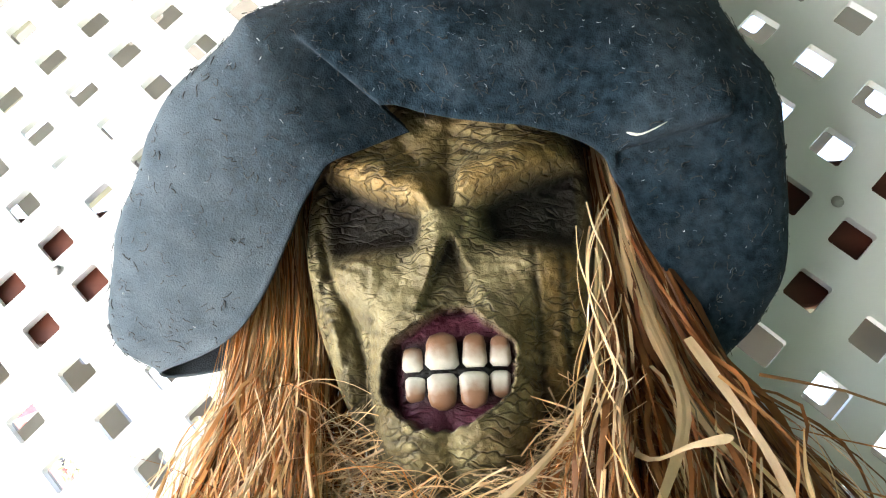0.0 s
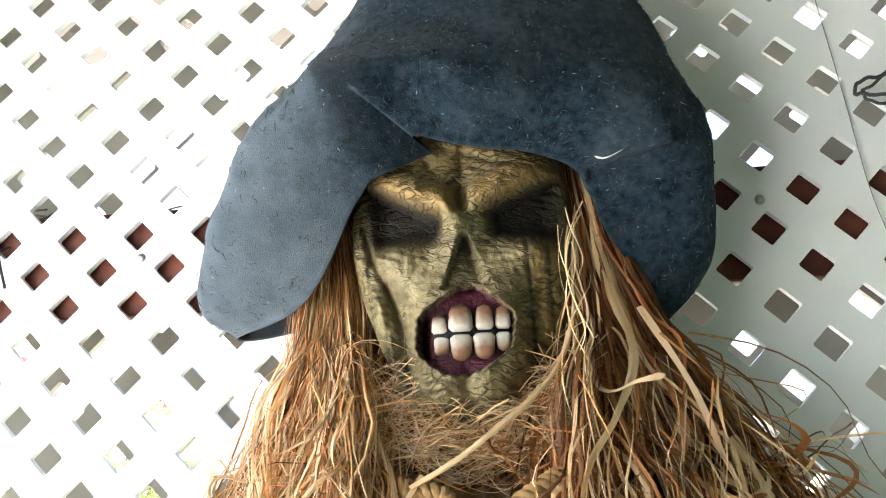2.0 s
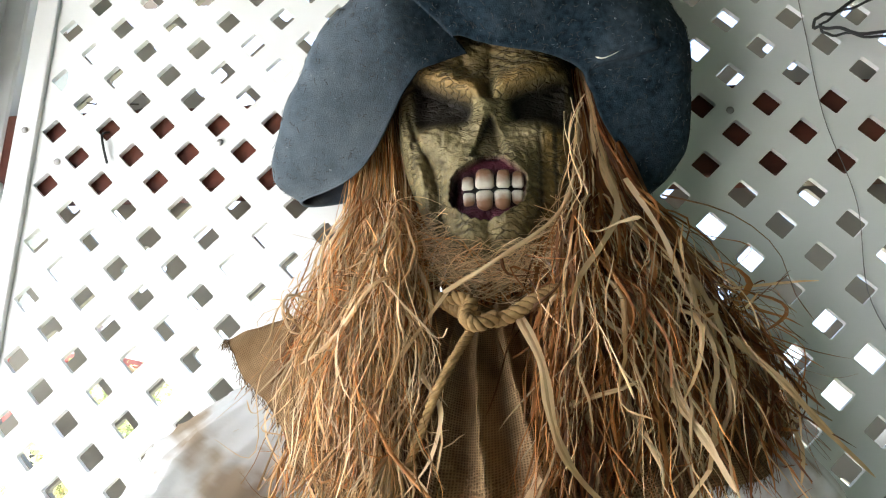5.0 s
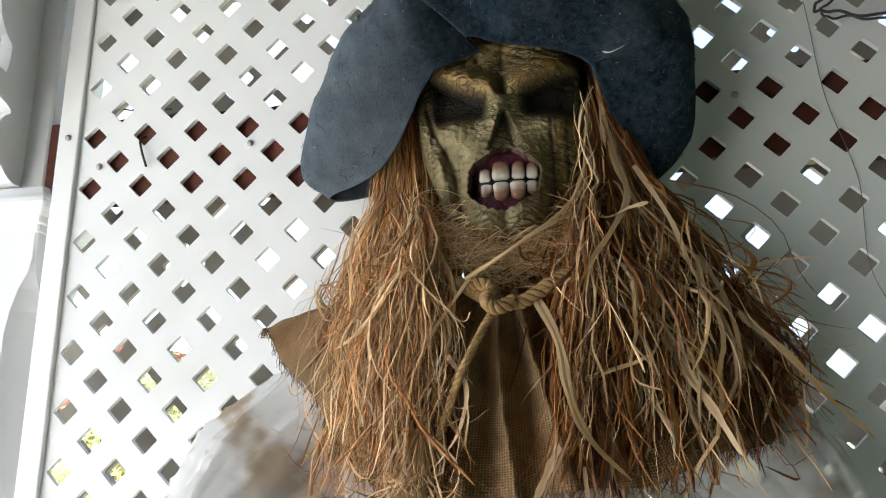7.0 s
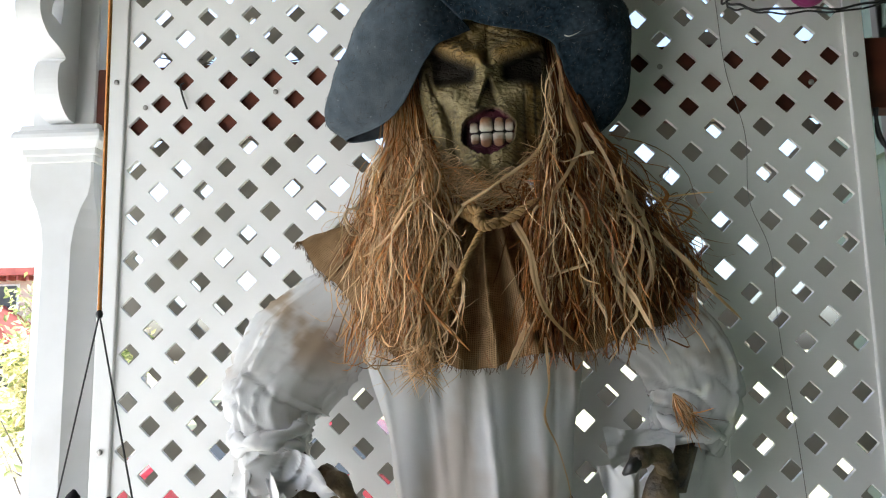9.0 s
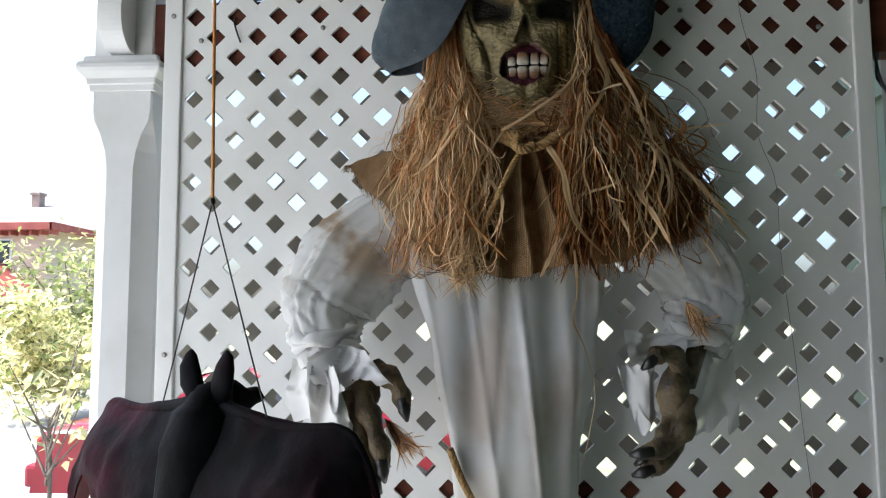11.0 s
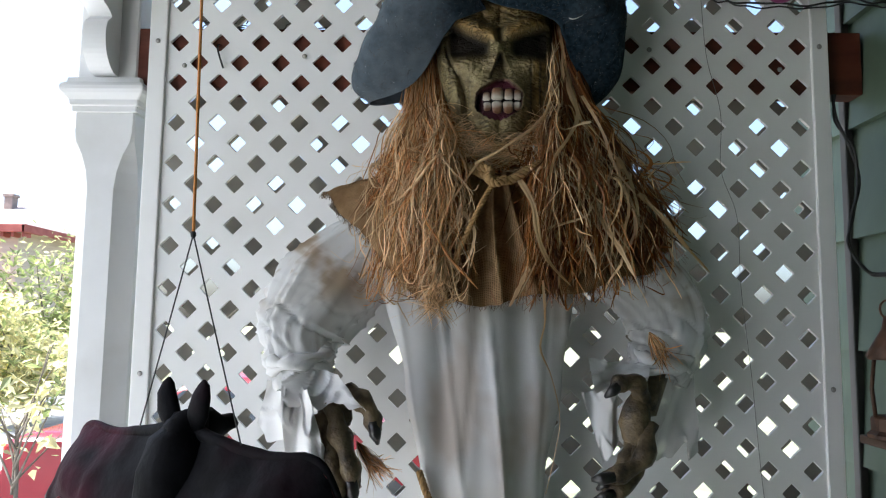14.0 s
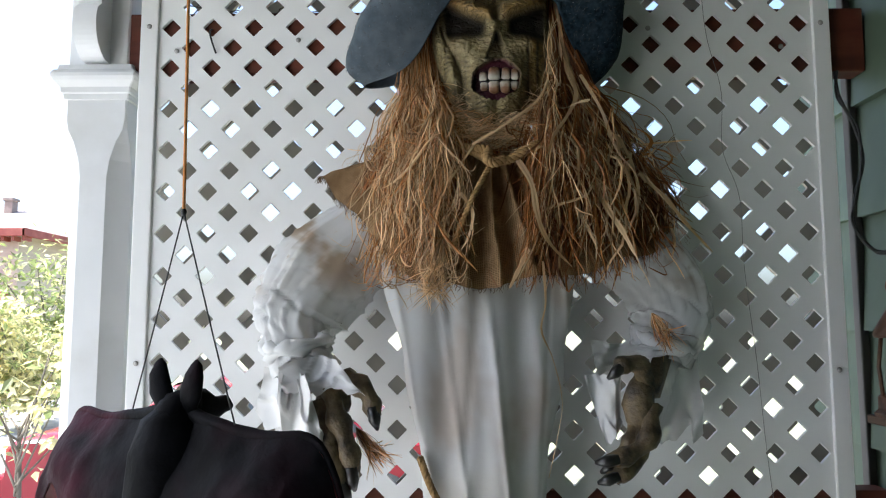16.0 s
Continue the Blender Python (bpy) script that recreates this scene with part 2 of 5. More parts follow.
BRICK = mat("chimney_brick", (0.26, 0.20, 0.18), (0.36, 0.28, 0.25), 6.0, 0.8, 0.2, 30)
PANE = mat("dark_window_glass", (0.04, 0.05, 0.06), (0.07, 0.08, 0.09), 2.0, 0.08, 0.0)
CARPAINT = mat("red_car_paint", (0.19, 0.007, 0.016), (0.24, 0.012, 0.022), 2.0, 0.22, 0.0)
CARGLASS = mat("car_glass", (0.03, 0.035, 0.04), (0.05, 0.055, 0.06), 2.0, 0.05, 0.0)
TYRE = mat("tyre_rubber", (0.02, 0.02, 0.02), (0.035, 0.035, 0.035), 20.0, 0.8, 0.3, 60)
LAMPRED = mat("tail_lamp_red", (0.45, 0.03, 0.02), (0.55, 0.06, 0.04), 10.0, 0.15, 0.0)
BARK = mat("grey_bark", (0.10, 0.08, 0.06), (0.22, 0.19, 0.15), 12.0, 0.85, 0.6, 40, stretch=(1, 1, 0.2))
LEAF_Y = mat("yellow_green_leaf", (0.60, 0.55, 0.25), (0.82, 0.76, 0.45), 3.0, 0.6, 0.0, random_by="island", rand_amount=0.45, trans=0.45)
LEAF_G = mat("green_leaf", (0.22, 0.27, 0.09), (0.38, 0.42, 0.17), 3.0, 0.6, 0.0, random_by="island", rand_amount=0.5, trans=0.4)


def burlap():
    """Plain-woven jute: two crossed thread waves as relief and colour."""
    m = mat("jute_burlap", (0.27, 0.165, 0.080), (0.44, 0.285, 0.150), 45.0, 0.9, 0.0, spots=(0.14, 0.08, 0.035), spot_scale=12, spot_amount=0.6)
    n, li = m.node_tree.nodes, m.node_tree.links
    b = n["Principled BSDF"]
    uv = n.new("ShaderNodeUVMap")
    uv.uv_map = "weave"
    waves = []
    for axis in "XY":
        w = n.new("ShaderNodeTexWave")
        w.wave_type, w.bands_direction = "BANDS", axis
        w.inputs["Scale"].default_value, w.inputs["Distortion"].default_value = 150.0, 1.2
        w.inputs["Detail Scale"].default_value = 2.0
        li.new(uv.outputs[0], w.inputs["Vector"])
        waves.append(w)
    mn = n.new("ShaderNodeMath")
    mn.operation = "MAXIMUM"
    li.new(waves[0].outputs["Fac"], mn.inputs[0])
    li.new(waves[1].outputs["Fac"], mn.inputs[1])
    bp = n.new("ShaderNodeBump")
    bp.inputs["Strength"].default_value, bp.inputs["Distance"].default_value = 0.8, 0.0012
    li.new(mn.outputs[0], bp.inputs["Height"])
    li.new(bp.outputs[0], b.inputs["Normal"])
    base = b.inputs["Base Color"].links[0].from_socket
    mx = n.new("ShaderNodeMix")
    mx.data_type, mx.blend_type = "RGBA", "MULTIPLY"
    mx.inputs[0].default_value = 0.55
    li.new(base, mx.inputs[6])
    li.new(mn.outputs[0], mx.inputs[7])
    li.new(mx.outputs[2], b.inputs["Base Color"])
    return m


BURLAP = burlap()
for m, gloss in ((BATBLACK, 0.05), (MASK, 0.3), (FELT, 0.08), (REDWOOD, 0.25), (RAFFIA, 0.3), (RUST_RAFFIA_SHADED, 0.3), (BURLAP, 0.1), (CLOTH, 0.15)):
    m.node_tree.nodes["Principled BSDF"].inputs["Specular IOR Level"].default_value = gloss

# ---- mesh helpers ----


class Buf:
    """Collects vertices and faces for one mesh."""

    def __init__(self):
        self.v, self.f, self.m, self.smooth = [], [], [], []
        self.att = {}

    def add(self, verts, faces, m=0, smooth=False):
        base = len(self.v)
        self.v.extend([tuple(p) for p in verts])
        self.f.extend([tuple(base + i for i in f) for f in faces])
        self.m.extend([m] * len(faces))
        self.smooth.extend([smooth] * len(faces))
        return base

    def box(self, lo, hi, bevel=0.0, m=0):
        (x0, y0, z0), (x1, y1, z1) = lo, hi
        b = min(bevel, (x1 - x0) / 2.01, (y1 - y0) / 2.01, (z1 - z0) / 2.01)
        if b <= 0:
            vs = [(x, y, z) for x in (x0, x1) for y in (y0, y1) for z in (z0, z1)]
            self.add(vs, [(0, 1, 3, 2), (4, 6, 7, 5), (0, 4, 5, 1), (2, 3, 7, 6), (0, 2, 6, 4), (1, 5, 7, 3)], m)
            return
        bm = bmesh.new()
        bmesh.ops.create_cube(bm, size=1.0)
        for v in bm.verts:
            v.co = Vector(((x0 + x1) / 2 + v.co.x * (x1 - x0), (y0 + y1) / 2 + v.co.y * (y1 - y0), (z0 + z1) / 2 + v.co.z * (z1 - z0)))
        bmesh.ops.bevel(bm, geom=bm.edges[:], offset=b, segments=2, profile=0.5, affect="EDGES")
        bm.verts.index_update()
        self.add([v.co[:] for v in bm.verts], [[v.index for v in f.verts] for f in bm.faces], m)
        bm.free()

    def loft(self, rings, closed=True, caps=(False, False), m=0, smooth=True):
        n = len(rings[0])
        vs = [p for r in rings for p in r]
        fs = []
        for i in range(len(rings) - 1):
            for j in range(n if closed else n - 1):
                k = (j + 1) % n
                fs.append((i * n + j, i * n + k, (i + 1) * n + k, (i + 1) * n + j))
        if caps[0]:
            fs.append(tuple(reversed(range(n))))
        if caps[1]:
            fs.append(tuple(range((len(rings) - 1) * n, len(rings) * n)))
        return self.add(vs, fs, m, smooth)

    def tube(self, pts, radii, seg=8, m=0, caps=(True, True), flat=1.0, knob=0.0, up=(0.3, -1, 0.2), seed=0.0, smooth=True):
        """A round or flattened tube along points."""
        pts = [Vector(p) for p in pts]
        if not hasattr(radii, "__len__"):
            radii = [radii] * len(pts)
        rings = []
        side = Vector(up)
        for i, p in enumerate(pts):
            t = (pts[min(i + 1, len(pts) - 1)] - pts[max(i - 1, 0)]).normalized()
            side = (side - t * side.dot(t)).normalized()
            other = t.cross(side)
            ring = []
            for j in range(seg):
                a = 2 * math.pi * j / seg
                d = side * math.cos(a) * flat + other * math.sin(a)
                r = radii[i]
                if knob:
                    r *= 1 + knob * noise.noise((p + d * r) * 60 + Vector((seed, 0, 0)))
                ring.append(p + d * r)
            rings.append(ring)
        self.loft(rings, True, caps, m, smooth)

    def ball(self, c, r, seg=14, rows=9, m=0, knob=0.0):
        rings = []
        rx, ry, rz = (r, r, r) if not hasattr(r, "__len__") else r
        for i in range(rows + 1):
            a = math.pi * min(max(i / rows, 0.02), 0.98)
            ring = []
            for j in range(seg):
                b = 2 * math.pi * j / seg
                d = Vector((math.sin(a) * math.cos(b) * rx, math.sin(a) * math.sin(b) * ry, -math.cos(a) * rz))
                if knob:
                    d *= 1 + knob * noise.noise((Vector(c) + d) * 60)
                ring.append(Vector(c) + d)
            rings.append(ring)
        self.loft(rings, True, (True, True), m)

    def mesh(self, name, mats):
        me = bpy.data.meshes.new(name)
        me.from_pydata(self.v, [], self.f)
        for m in mats:
            me.materials.append(m)
        me.polygons.foreach_set("material_index", self.m)
        me.polygons.foreach_set("use_smooth", self.smooth)
        for key, values in self.att.items():
            a = me.attributes.new(key, "FLOAT", "POINT")
            a.data.foreach_set("value", (list(values) + [0.0] * len(self.v))[: len(self.v)])
        me.update()
        return me


def part(name, buf, material, parent=None, label=""):
    """Links a mesh as one object, under a thing or a part when a parent is given."""
    mats = material if isinstance(material, (list, tuple)) else [material]
    ob = new(name, buf.mesh(name, mats))
    if parent is not None:
        ob.parent = parent
    if label:
        ob["label"] = label
    return ob


def thing(name, label, category, group="", kind="", at=(0, 0, 0)):
    ob = new(name)
    ob.empty_display_size = 0.05
    ob.location = at
    return tagged(ob, label, category, group, kind)


def shared_part(name, me, parent, loc, rot=(0, 0, 0)):
    ob = new(name, me)
    ob.parent = parent
    ob.location, ob.rotation_euler = loc, rot
    return ob


def spline(points, n):
    """n points along a smooth curve through the given ones."""
    P = [Vector(p) for p in points]
    out = []
    for i in range(n):
        s = i / (n - 1) * (len(P) - 1)
        k = min(int(s), len(P) - 2)
        t = s - k
        p0, p1, p2, p3 = P[max(k - 1, 0)], P[k], P[k + 1], P[min(k + 2, len(P) - 1)]
        out.append(0.5 * ((2 * p1) + (p2 - p0) * t + (2 * p0 - 5 * p1 + 4 * p2 - p3) * t * t + (3 * p1 - p0 - 3 * p2 + p3) * t * t * t))
    return out


def spline1(values, s):
    """A smooth value at s in 0..1 through evenly spaced values."""
    x = s * (len(values) - 1)
    k = min(int(x), len(values) - 2)
    t = x - k
    t = t * t * (3 - 2 * t)
    return values[k] * (1 - t) + values[k + 1] * t


def bump1(x, c, w):
    return math.exp(-((x - c) / w) ** 2)

# ---- the porch ----
S = 0.0718          # spacing of the lattice holes along a row
ROW_Z = 1.92        # height of one row of holes


def lattice_sheet(buf, y0, y1, s, hole, x_range, z_range, origin):
    """A moulded diagonal lattice: diamond cells, each with a square opening turned by 45 degrees."""
    h, c = hole / math.sqrt(2), s / 2
    ox, oz = origin
    i0, i1 = int((x_range[0] - ox) / c) - 1, int((x_range[1] - ox) / c) + 1
    k0, k1 = int((z_range[0] - oz) / c) - 1, int((z_range[1] - oz) / c) + 1
    dirs = [(1, 0), (0, 1), (-1, 0), (0, -1)]
    r = 0.06
    for i in range(i0, i1 + 1):
        for k in range(k0, k1 + 1):
            if (i + k) % 2:
                continue
            x, z = ox + i * c, oz + k * c
            if not (x_range[0] < x < x_range[1] and z_range[0] < z < z_range[1]):
                continue
            inner = []
            for q in range(4):
                a, b2, d = dirs[q], dirs[(q + 1) % 4], dirs[q - 1]
                for e in (d, b2):
                    inner.append((x + h * (a[0] * (1 - r) + e[0] * r), z + h * (a[1] * (1 - r) + e[1] * r)))
            outer = [(x + c * a[0], z + c * a[1]) for a in dirs]
            vs = [(p[0], y0, p[1]) for p in inner] + [(p[0], y1, p[1]) for p in inner]
            vs += [(p[0], y0, p[1]) for p in outer] + [(p[0], y1, p[1]) for p in outer]
            fs = []
            for q in range(8):
                n = (q + 1) % 8
                fs.append((q, n, 8 + n, 8 + q))
            for q in range(4):
                n = (q + 1) % 4
                fs.append((16 + q, 2 * q, 2 * q + 1))
                fs.append((16 + q, 2 * q + 1, 2 * n, 16 + n))
                fs.append((20 + q, 8 + 2 * q + 1, 8 + 2 * q))
                fs.append((20 + q, 20 + n, 8 + 2 * n, 8 + 2 * q + 1))
            buf.add([(min(max(p[0], x_range[0] + 0.013), x_range[1] - 0.013), p[1], p[2]) for p in vs], fs)


panel = thing("lattice_panel", "white vinyl diagonal lattice panel closing the porch end", "lattice panel", kind="structure")
b = Buf()
lattice_sheet(b, 0.0, 0.007, S, 0.0240, (-0.60, 0.60), (0.15, 2.62), (-7.5 * S, ROW_Z))
part("lattice_sheet", b, VINYL, panel)
for x0, x1 in ((-0.590, -0.5595), (0.5595, 0.588)):
    b = Buf()
    b.box((x0, -0.006, 0.10), (x1, 0.013, 2.66), 0.002)
    part("edge_trim", b, VINYL, panel)
b = Buf()
b.ball((0, 0, 0), (0.0045, 0.0025, 0.0045), 10, 6)
b.box((-0.003, -0.0029, -0.0005), (0.003, -0.002, 0.0005))
SCREW = b.mesh("screw", [STEEL])
for x, z, y in ((-4.42 * S, 1.896, -0.001), (3.93 * S, 1.912, -0.001), (-0.574, 1.92, -0.007), (-0.574, 1.345, -0.007), (0.572, 1.917, -0.007),
                (0.572, 1.335, -0.007), (-7.35 * S, 1.878, -0.001), (7.05 * S, 1.878, -0.001), (-0.574, 2.45, -0.007), (0.572, 2.45, -0.007)):
    shared_part("screw", SCREW, panel, (x, y, z))

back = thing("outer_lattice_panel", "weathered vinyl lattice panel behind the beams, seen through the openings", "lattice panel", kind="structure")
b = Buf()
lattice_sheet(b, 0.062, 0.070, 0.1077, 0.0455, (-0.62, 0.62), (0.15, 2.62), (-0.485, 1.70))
part("lattice_sheet", b, VINYL_SHADED, back)

for z0, z1 in ((1.838, 1.950), (1.030, 1.142), (2.58, 2.69)):
    b = Buf()
    b.box((-0.615, 0.0095, z0), (0.653, 0.055, z1), 0.003)
    tagged(part("crossbeam", b, REDWOOD), "dark red stained wooden crossbeam behind the lattice", "beam", "crossbeams", "structure")

# porch post with chamfered shaft, capital and sawn bracket
post = thing("porch_post", "white painted chamfered wooden porch post with a moulded capital", "porch post", kind="structure", at=(-0.668, 0.062, 0))


def octagon(half, ch, z):
    a, c = half, half - ch
    return [(c, -a, z), (a, -c, z), (a, c, z), (c, a, z), (-c, a, z), (-a, c, z), (-a, -c, z), (-c, -a, z)]


b = Buf()
rings = [octagon(0.053, 0.003, 0.0), octagon(0.053, 0.003, 0.40), octagon(0.053, 0.020, 0.43), octagon(0.053, 0.030, 0.47)]
rings += [octagon(0.053, 0.030, 1.66), octagon(0.053, 0.026, 1.69), octagon(0.053, 0.017, 1.72), octagon(0.053, 0.006, 1.742), octagon(0.053, 0.003, 1.76), octagon(0.053, 0.003, 2.75)]
b.loft(rings, True, (True, True), smooth=False)
part("shaft", b, PAINT, post)
b = Buf()
rings = [octagon(h, 0.002, z) for h, z in ((0.053, 1.795), (0.057, 1.796), (0.058, 1.805), (0.061, 1.807), (0.062, 1.816), (0.067, 1.822), (0.071, 1.826), (0.074, 1.832), (0.074, 1.838), (0.071, 1.844), (0.066, 1.846), (0.064, 1.855), (0.053, 1.857))]
b.loft(rings, True, (True, True), smooth=False)
part("capital", b, PAINT, post)


def sm_band(z, a, b2, c, d):
    return min(max((z - a) / (b2 - a), 0.0), 1.0) * min(max((d - z) / (d - c), 0.0), 1.0)


def bracket_outline():
    """The sawn edge of the bracket in the plane of the porch front, as distance from the post and height."""
    pts = [(0.0, 1.859), (0.024, 1.863), (0.046, 1.884), (0.054, 1.915), (0.050, 1.940), (0.036, 1.955), (0.056, 1.966), (0.084, 1.974),
           (0.104, 1.994), (0.108, 2.020), (0.100, 2.045), (0.124, 2.058), (0.152, 2.085), (0.172, 2.13), (0.182, 2.19), (0.205, 2.25), (0.25, 2.33), (0.31, 2.40), (0.34, 2.46)]
    return [(p.x, p.y) for p in spline([(a, c, 0) for a, c in pts], 72)]


b = Buf()
edge = bracket_outline()
t0, t1 = -0.020, 0.020
n = len(edge)
outer_in, inner_out = [], []
for d, z in edge:
    k = sm_band(z, 2.005, 2.025, 2.36, 2.42)
    # a pierced scroll: an opening that follows the sawn edge
    outer_in.append((d - 0.030 if k > 0 else d * 0.5, z))
    inner_out.append((max(d * 0.5 - 0.010 + 0.012 * math.sin(z * 22), 0.008) * k + d * 0.5 * (1 - k) if k > 0 else d * 0.5, z))
spine = [(0.0, z) for d, z in edge]
for o, q in ((edge, outer_in), (inner_out, spine)):
    for sx in (t0, t1):
        vs = [(sx, -0.053 - d, z) for d, z in o] + [(sx, -0.053 - d, z) for d, z in q]
        b.add(vs, [(i, i + 1, n + i + 1, n + i) for i in range(n - 1)])
    for line in (o, q):
        vs = [(t0, -0.053 - d, z) for d, z in line] + [(t1, -0.053 - d, z) for d, z in line]
        b.add(vs, [(i, i + 1, n + i + 1, n + i) for i in range(n - 1)])
part("sawn_bracket", b, PAINT, post)

b = Buf()
b.box((-0.76, -6.0, 2.46), (-0.60, 0.12, 2.72), 0.004)
tagged(part("porch_front_beam", b, PAINT), "white painted beam along the porch front", "beam", kind="structure")
# Out of view; overhang and dark colour set to hold back sun and sky.
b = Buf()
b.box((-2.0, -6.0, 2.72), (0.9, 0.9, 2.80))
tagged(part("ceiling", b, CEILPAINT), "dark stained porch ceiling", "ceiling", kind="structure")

# house wall with lapped siding
wall = thing("wall_east", "house wall with lapped green painted siding", "wall", kind="structure")
b = Buf()
b.box((0.668, -6.0, -0.6), (0.80, 0.30, 2.9))
part("wall_core", b, SIDING, wall)
b = Buf()
b.add([(0.668, -6.0, 0), (0.650, -6.0, 0), (0.664, -6.0, 0.205), (0.668, -6.0, 0.205), (0.668, 0.30, 0), (0.650, 0.30, 0), (0.664, 0.30, 0.205), (0.668, 0.30, 0.205)],
      [(0, 1, 2, 3), (7, 6, 5, 4), (0, 4, 5, 1), (1, 5, 6, 2), (2, 6, 7, 3)])
BOARD = b.mesh("siding_board", [SIDING])
for i in range(14):
    shared_part("siding_board", BOARD, wall, (0, 0, 0.025 + i * 0.196))
b = Buf()
b.box((0.645, 0.0585, 0.0), (0.660, 0.080, 2.60), 0.003)
tagged(part("corner_batten", b, DARKBOARD), "dark weathered vertical batten against the house wall", "batten", kind="structure")
# Unseen wall behind the camera, added to cut light from the front.
b = Buf()
b.box((-1.15, -2.25, -0.6), (0.8, -2.1, 2.8))
tagged(part("light_blocker_south", b, DARKBOARD), "dark board wall closing the far porch end", "wall", kind="structure")

# Unseen wall added to narrow the opening, so light comes more sideways.
b = Buf()
b.box((-0.76, -2.1, -0.6), (-0.68, -1.32, 2.46))
tagged(part("light_blocker_west", b, DARKBOARD), "dark board wall closing the porch front", "wall", kind="structure")

floor = thing("floor", "grey painted porch floor of narrow boards", "floor", kind="structure")
b = Buf()
b.box((-0.85, -6.0, -0.12), (0.668, 0.30, -0.026))
part("floor_frame", b, DARKBOARD, floor)
b = Buf()
b.box((0.002, -6.0, -0.024), (0.080, 0.30, 0.0), 0.003)
PLANK = b.mesh("floor_board", [FLOORWOOD])
for i in range(18):
    shared_part("floor_board", PLANK, floor, (-0.86 + i * 0.083, 0, 0))

# ---- the street ----
b = Buf()
b.box((-400, -400, -0.9), (400, 400, -0.6))
tagged(part("ground", b, GRASS), "lawn with dry yellow patches", "ground", kind="structure")
b = Buf()
b.box((-300, 3.6, -0.598), (-1.2, 17.0, -0.585))
tagged(part("road", b, ASPHALT), "pale sunlit street surface", "road", kind="structure")
# Pale slab out of view, added to bounce sunlight up into the porch.
b = Buf()
b.box((-7.0, -9.0, -0.598), (-0.9, 3.4, -0.55), 0.02)
tagged(part("pavement", b, KERB), "pale concrete pavement beside the porch", "pavement", kind="structure")
b = Buf()
b.box((-300, 17.0, -0.6), (-1.5, 17.2, -0.46), 0.02)
tagged(part("kerb", b, KERB), "concrete kerb beside the street", "kerb", kind="structure")


def street_house():
    h = thing("house", "cream two-storey house with red trim and gabled porch", "house", at=(-17.7, 25.5, -0.6))
    h.scale = (1.0, 1.0, 1.03)
    b = Buf()
    b.box((-7.0, 0, 0), (1.4, 8, 5.3))
    part("wall", b, HOUSEPINK, h)
    b = Buf()
    b.add([(-7.4, -0.5, 5.3), (1.9, -0.5, 5.3), (1.9, 8.5, 5.3), (-7.4, 8.5, 5.3), (-5, 4, 6.7), (-0.9, 4, 6.7)], [(0, 1, 5, 4), (1, 2, 5), (2, 3, 4, 5), (3, 0, 4), (0, 3, 2, 1)])
    roof = part("roof", b, SLATE, h)
    b = Buf()
    b.box((-1.15, 3.0, 5.9), (-0.80, 3.4, 6.95), 0.02)
    b.box((-1.20, 2.95, 6.9), (-0.75, 3.45, 7.02), 0.02)
    part("chimney", b, BRICK, roof)
    b = Buf()
    b.box((-7.45, -0.58, 5.05), (1.95, -0.45, 5.34), 0.02)
    b.box((1.83, -0.58, 5.05), (1.96, 8.5, 5.34), 0.02)
    for i in range(24):
        b.box((-7.2 + i * 0.39, -0.45, 4.9), (-7.1 + i * 0.39, 0.0, 5.06))
    part("cornice", b, HOUSERED, h)
    b = Buf()
    b.add([(-5.0, -0.6, 5.3), (-2.2, -0.6, 5.3), (-3.6, -0.6, 7.2), (-5.0, 3, 5.3), (-2.2, 3, 5.3), (-3.6, 3, 7.2)], [(0, 1, 2), (1, 4, 5, 2), (0, 2, 5, 3)])
    part("gable", b, HOUSERED, h)
    for x in (-5.4, -2.6, -0.4):
        for z in (0.9, 3.3):
            w = Buf()
            w.box((x - 0.5, -0.05, z), (x + 0.5, 0.02, z + 1.5), 0.02)
            win = part("window", w, PAINT, h)
            w = Buf()
            w.box((x - 0.42, -0.07, z + 0.08), (x + 0.42, -0.052, z + 1.42))
            part("pane", w, PANE, win)
    b = Buf()
    b.add([(-2.6, -2.4, 2.6), (1.8, -2.4, 2.6), (-0.4, -2.4, 4.0), (-2.6, 0, 2.6), (1.8, 0, 2.6), (-0.4, 0, 4.0)], [(0, 1, 2), (1, 4, 5, 2), (0, 2, 5, 3), (0, 3, 4, 1)])
    part("porch_roof", b, HOUSERED, h)
    for x in (-2.3, 1.5):
        b = Buf()
        b.box((x - 0.08, -2.3, 0), (x + 0.08, -2.14, 2.6), 0.01)
        part("porch_column", b, PAINT, h)


street_house()


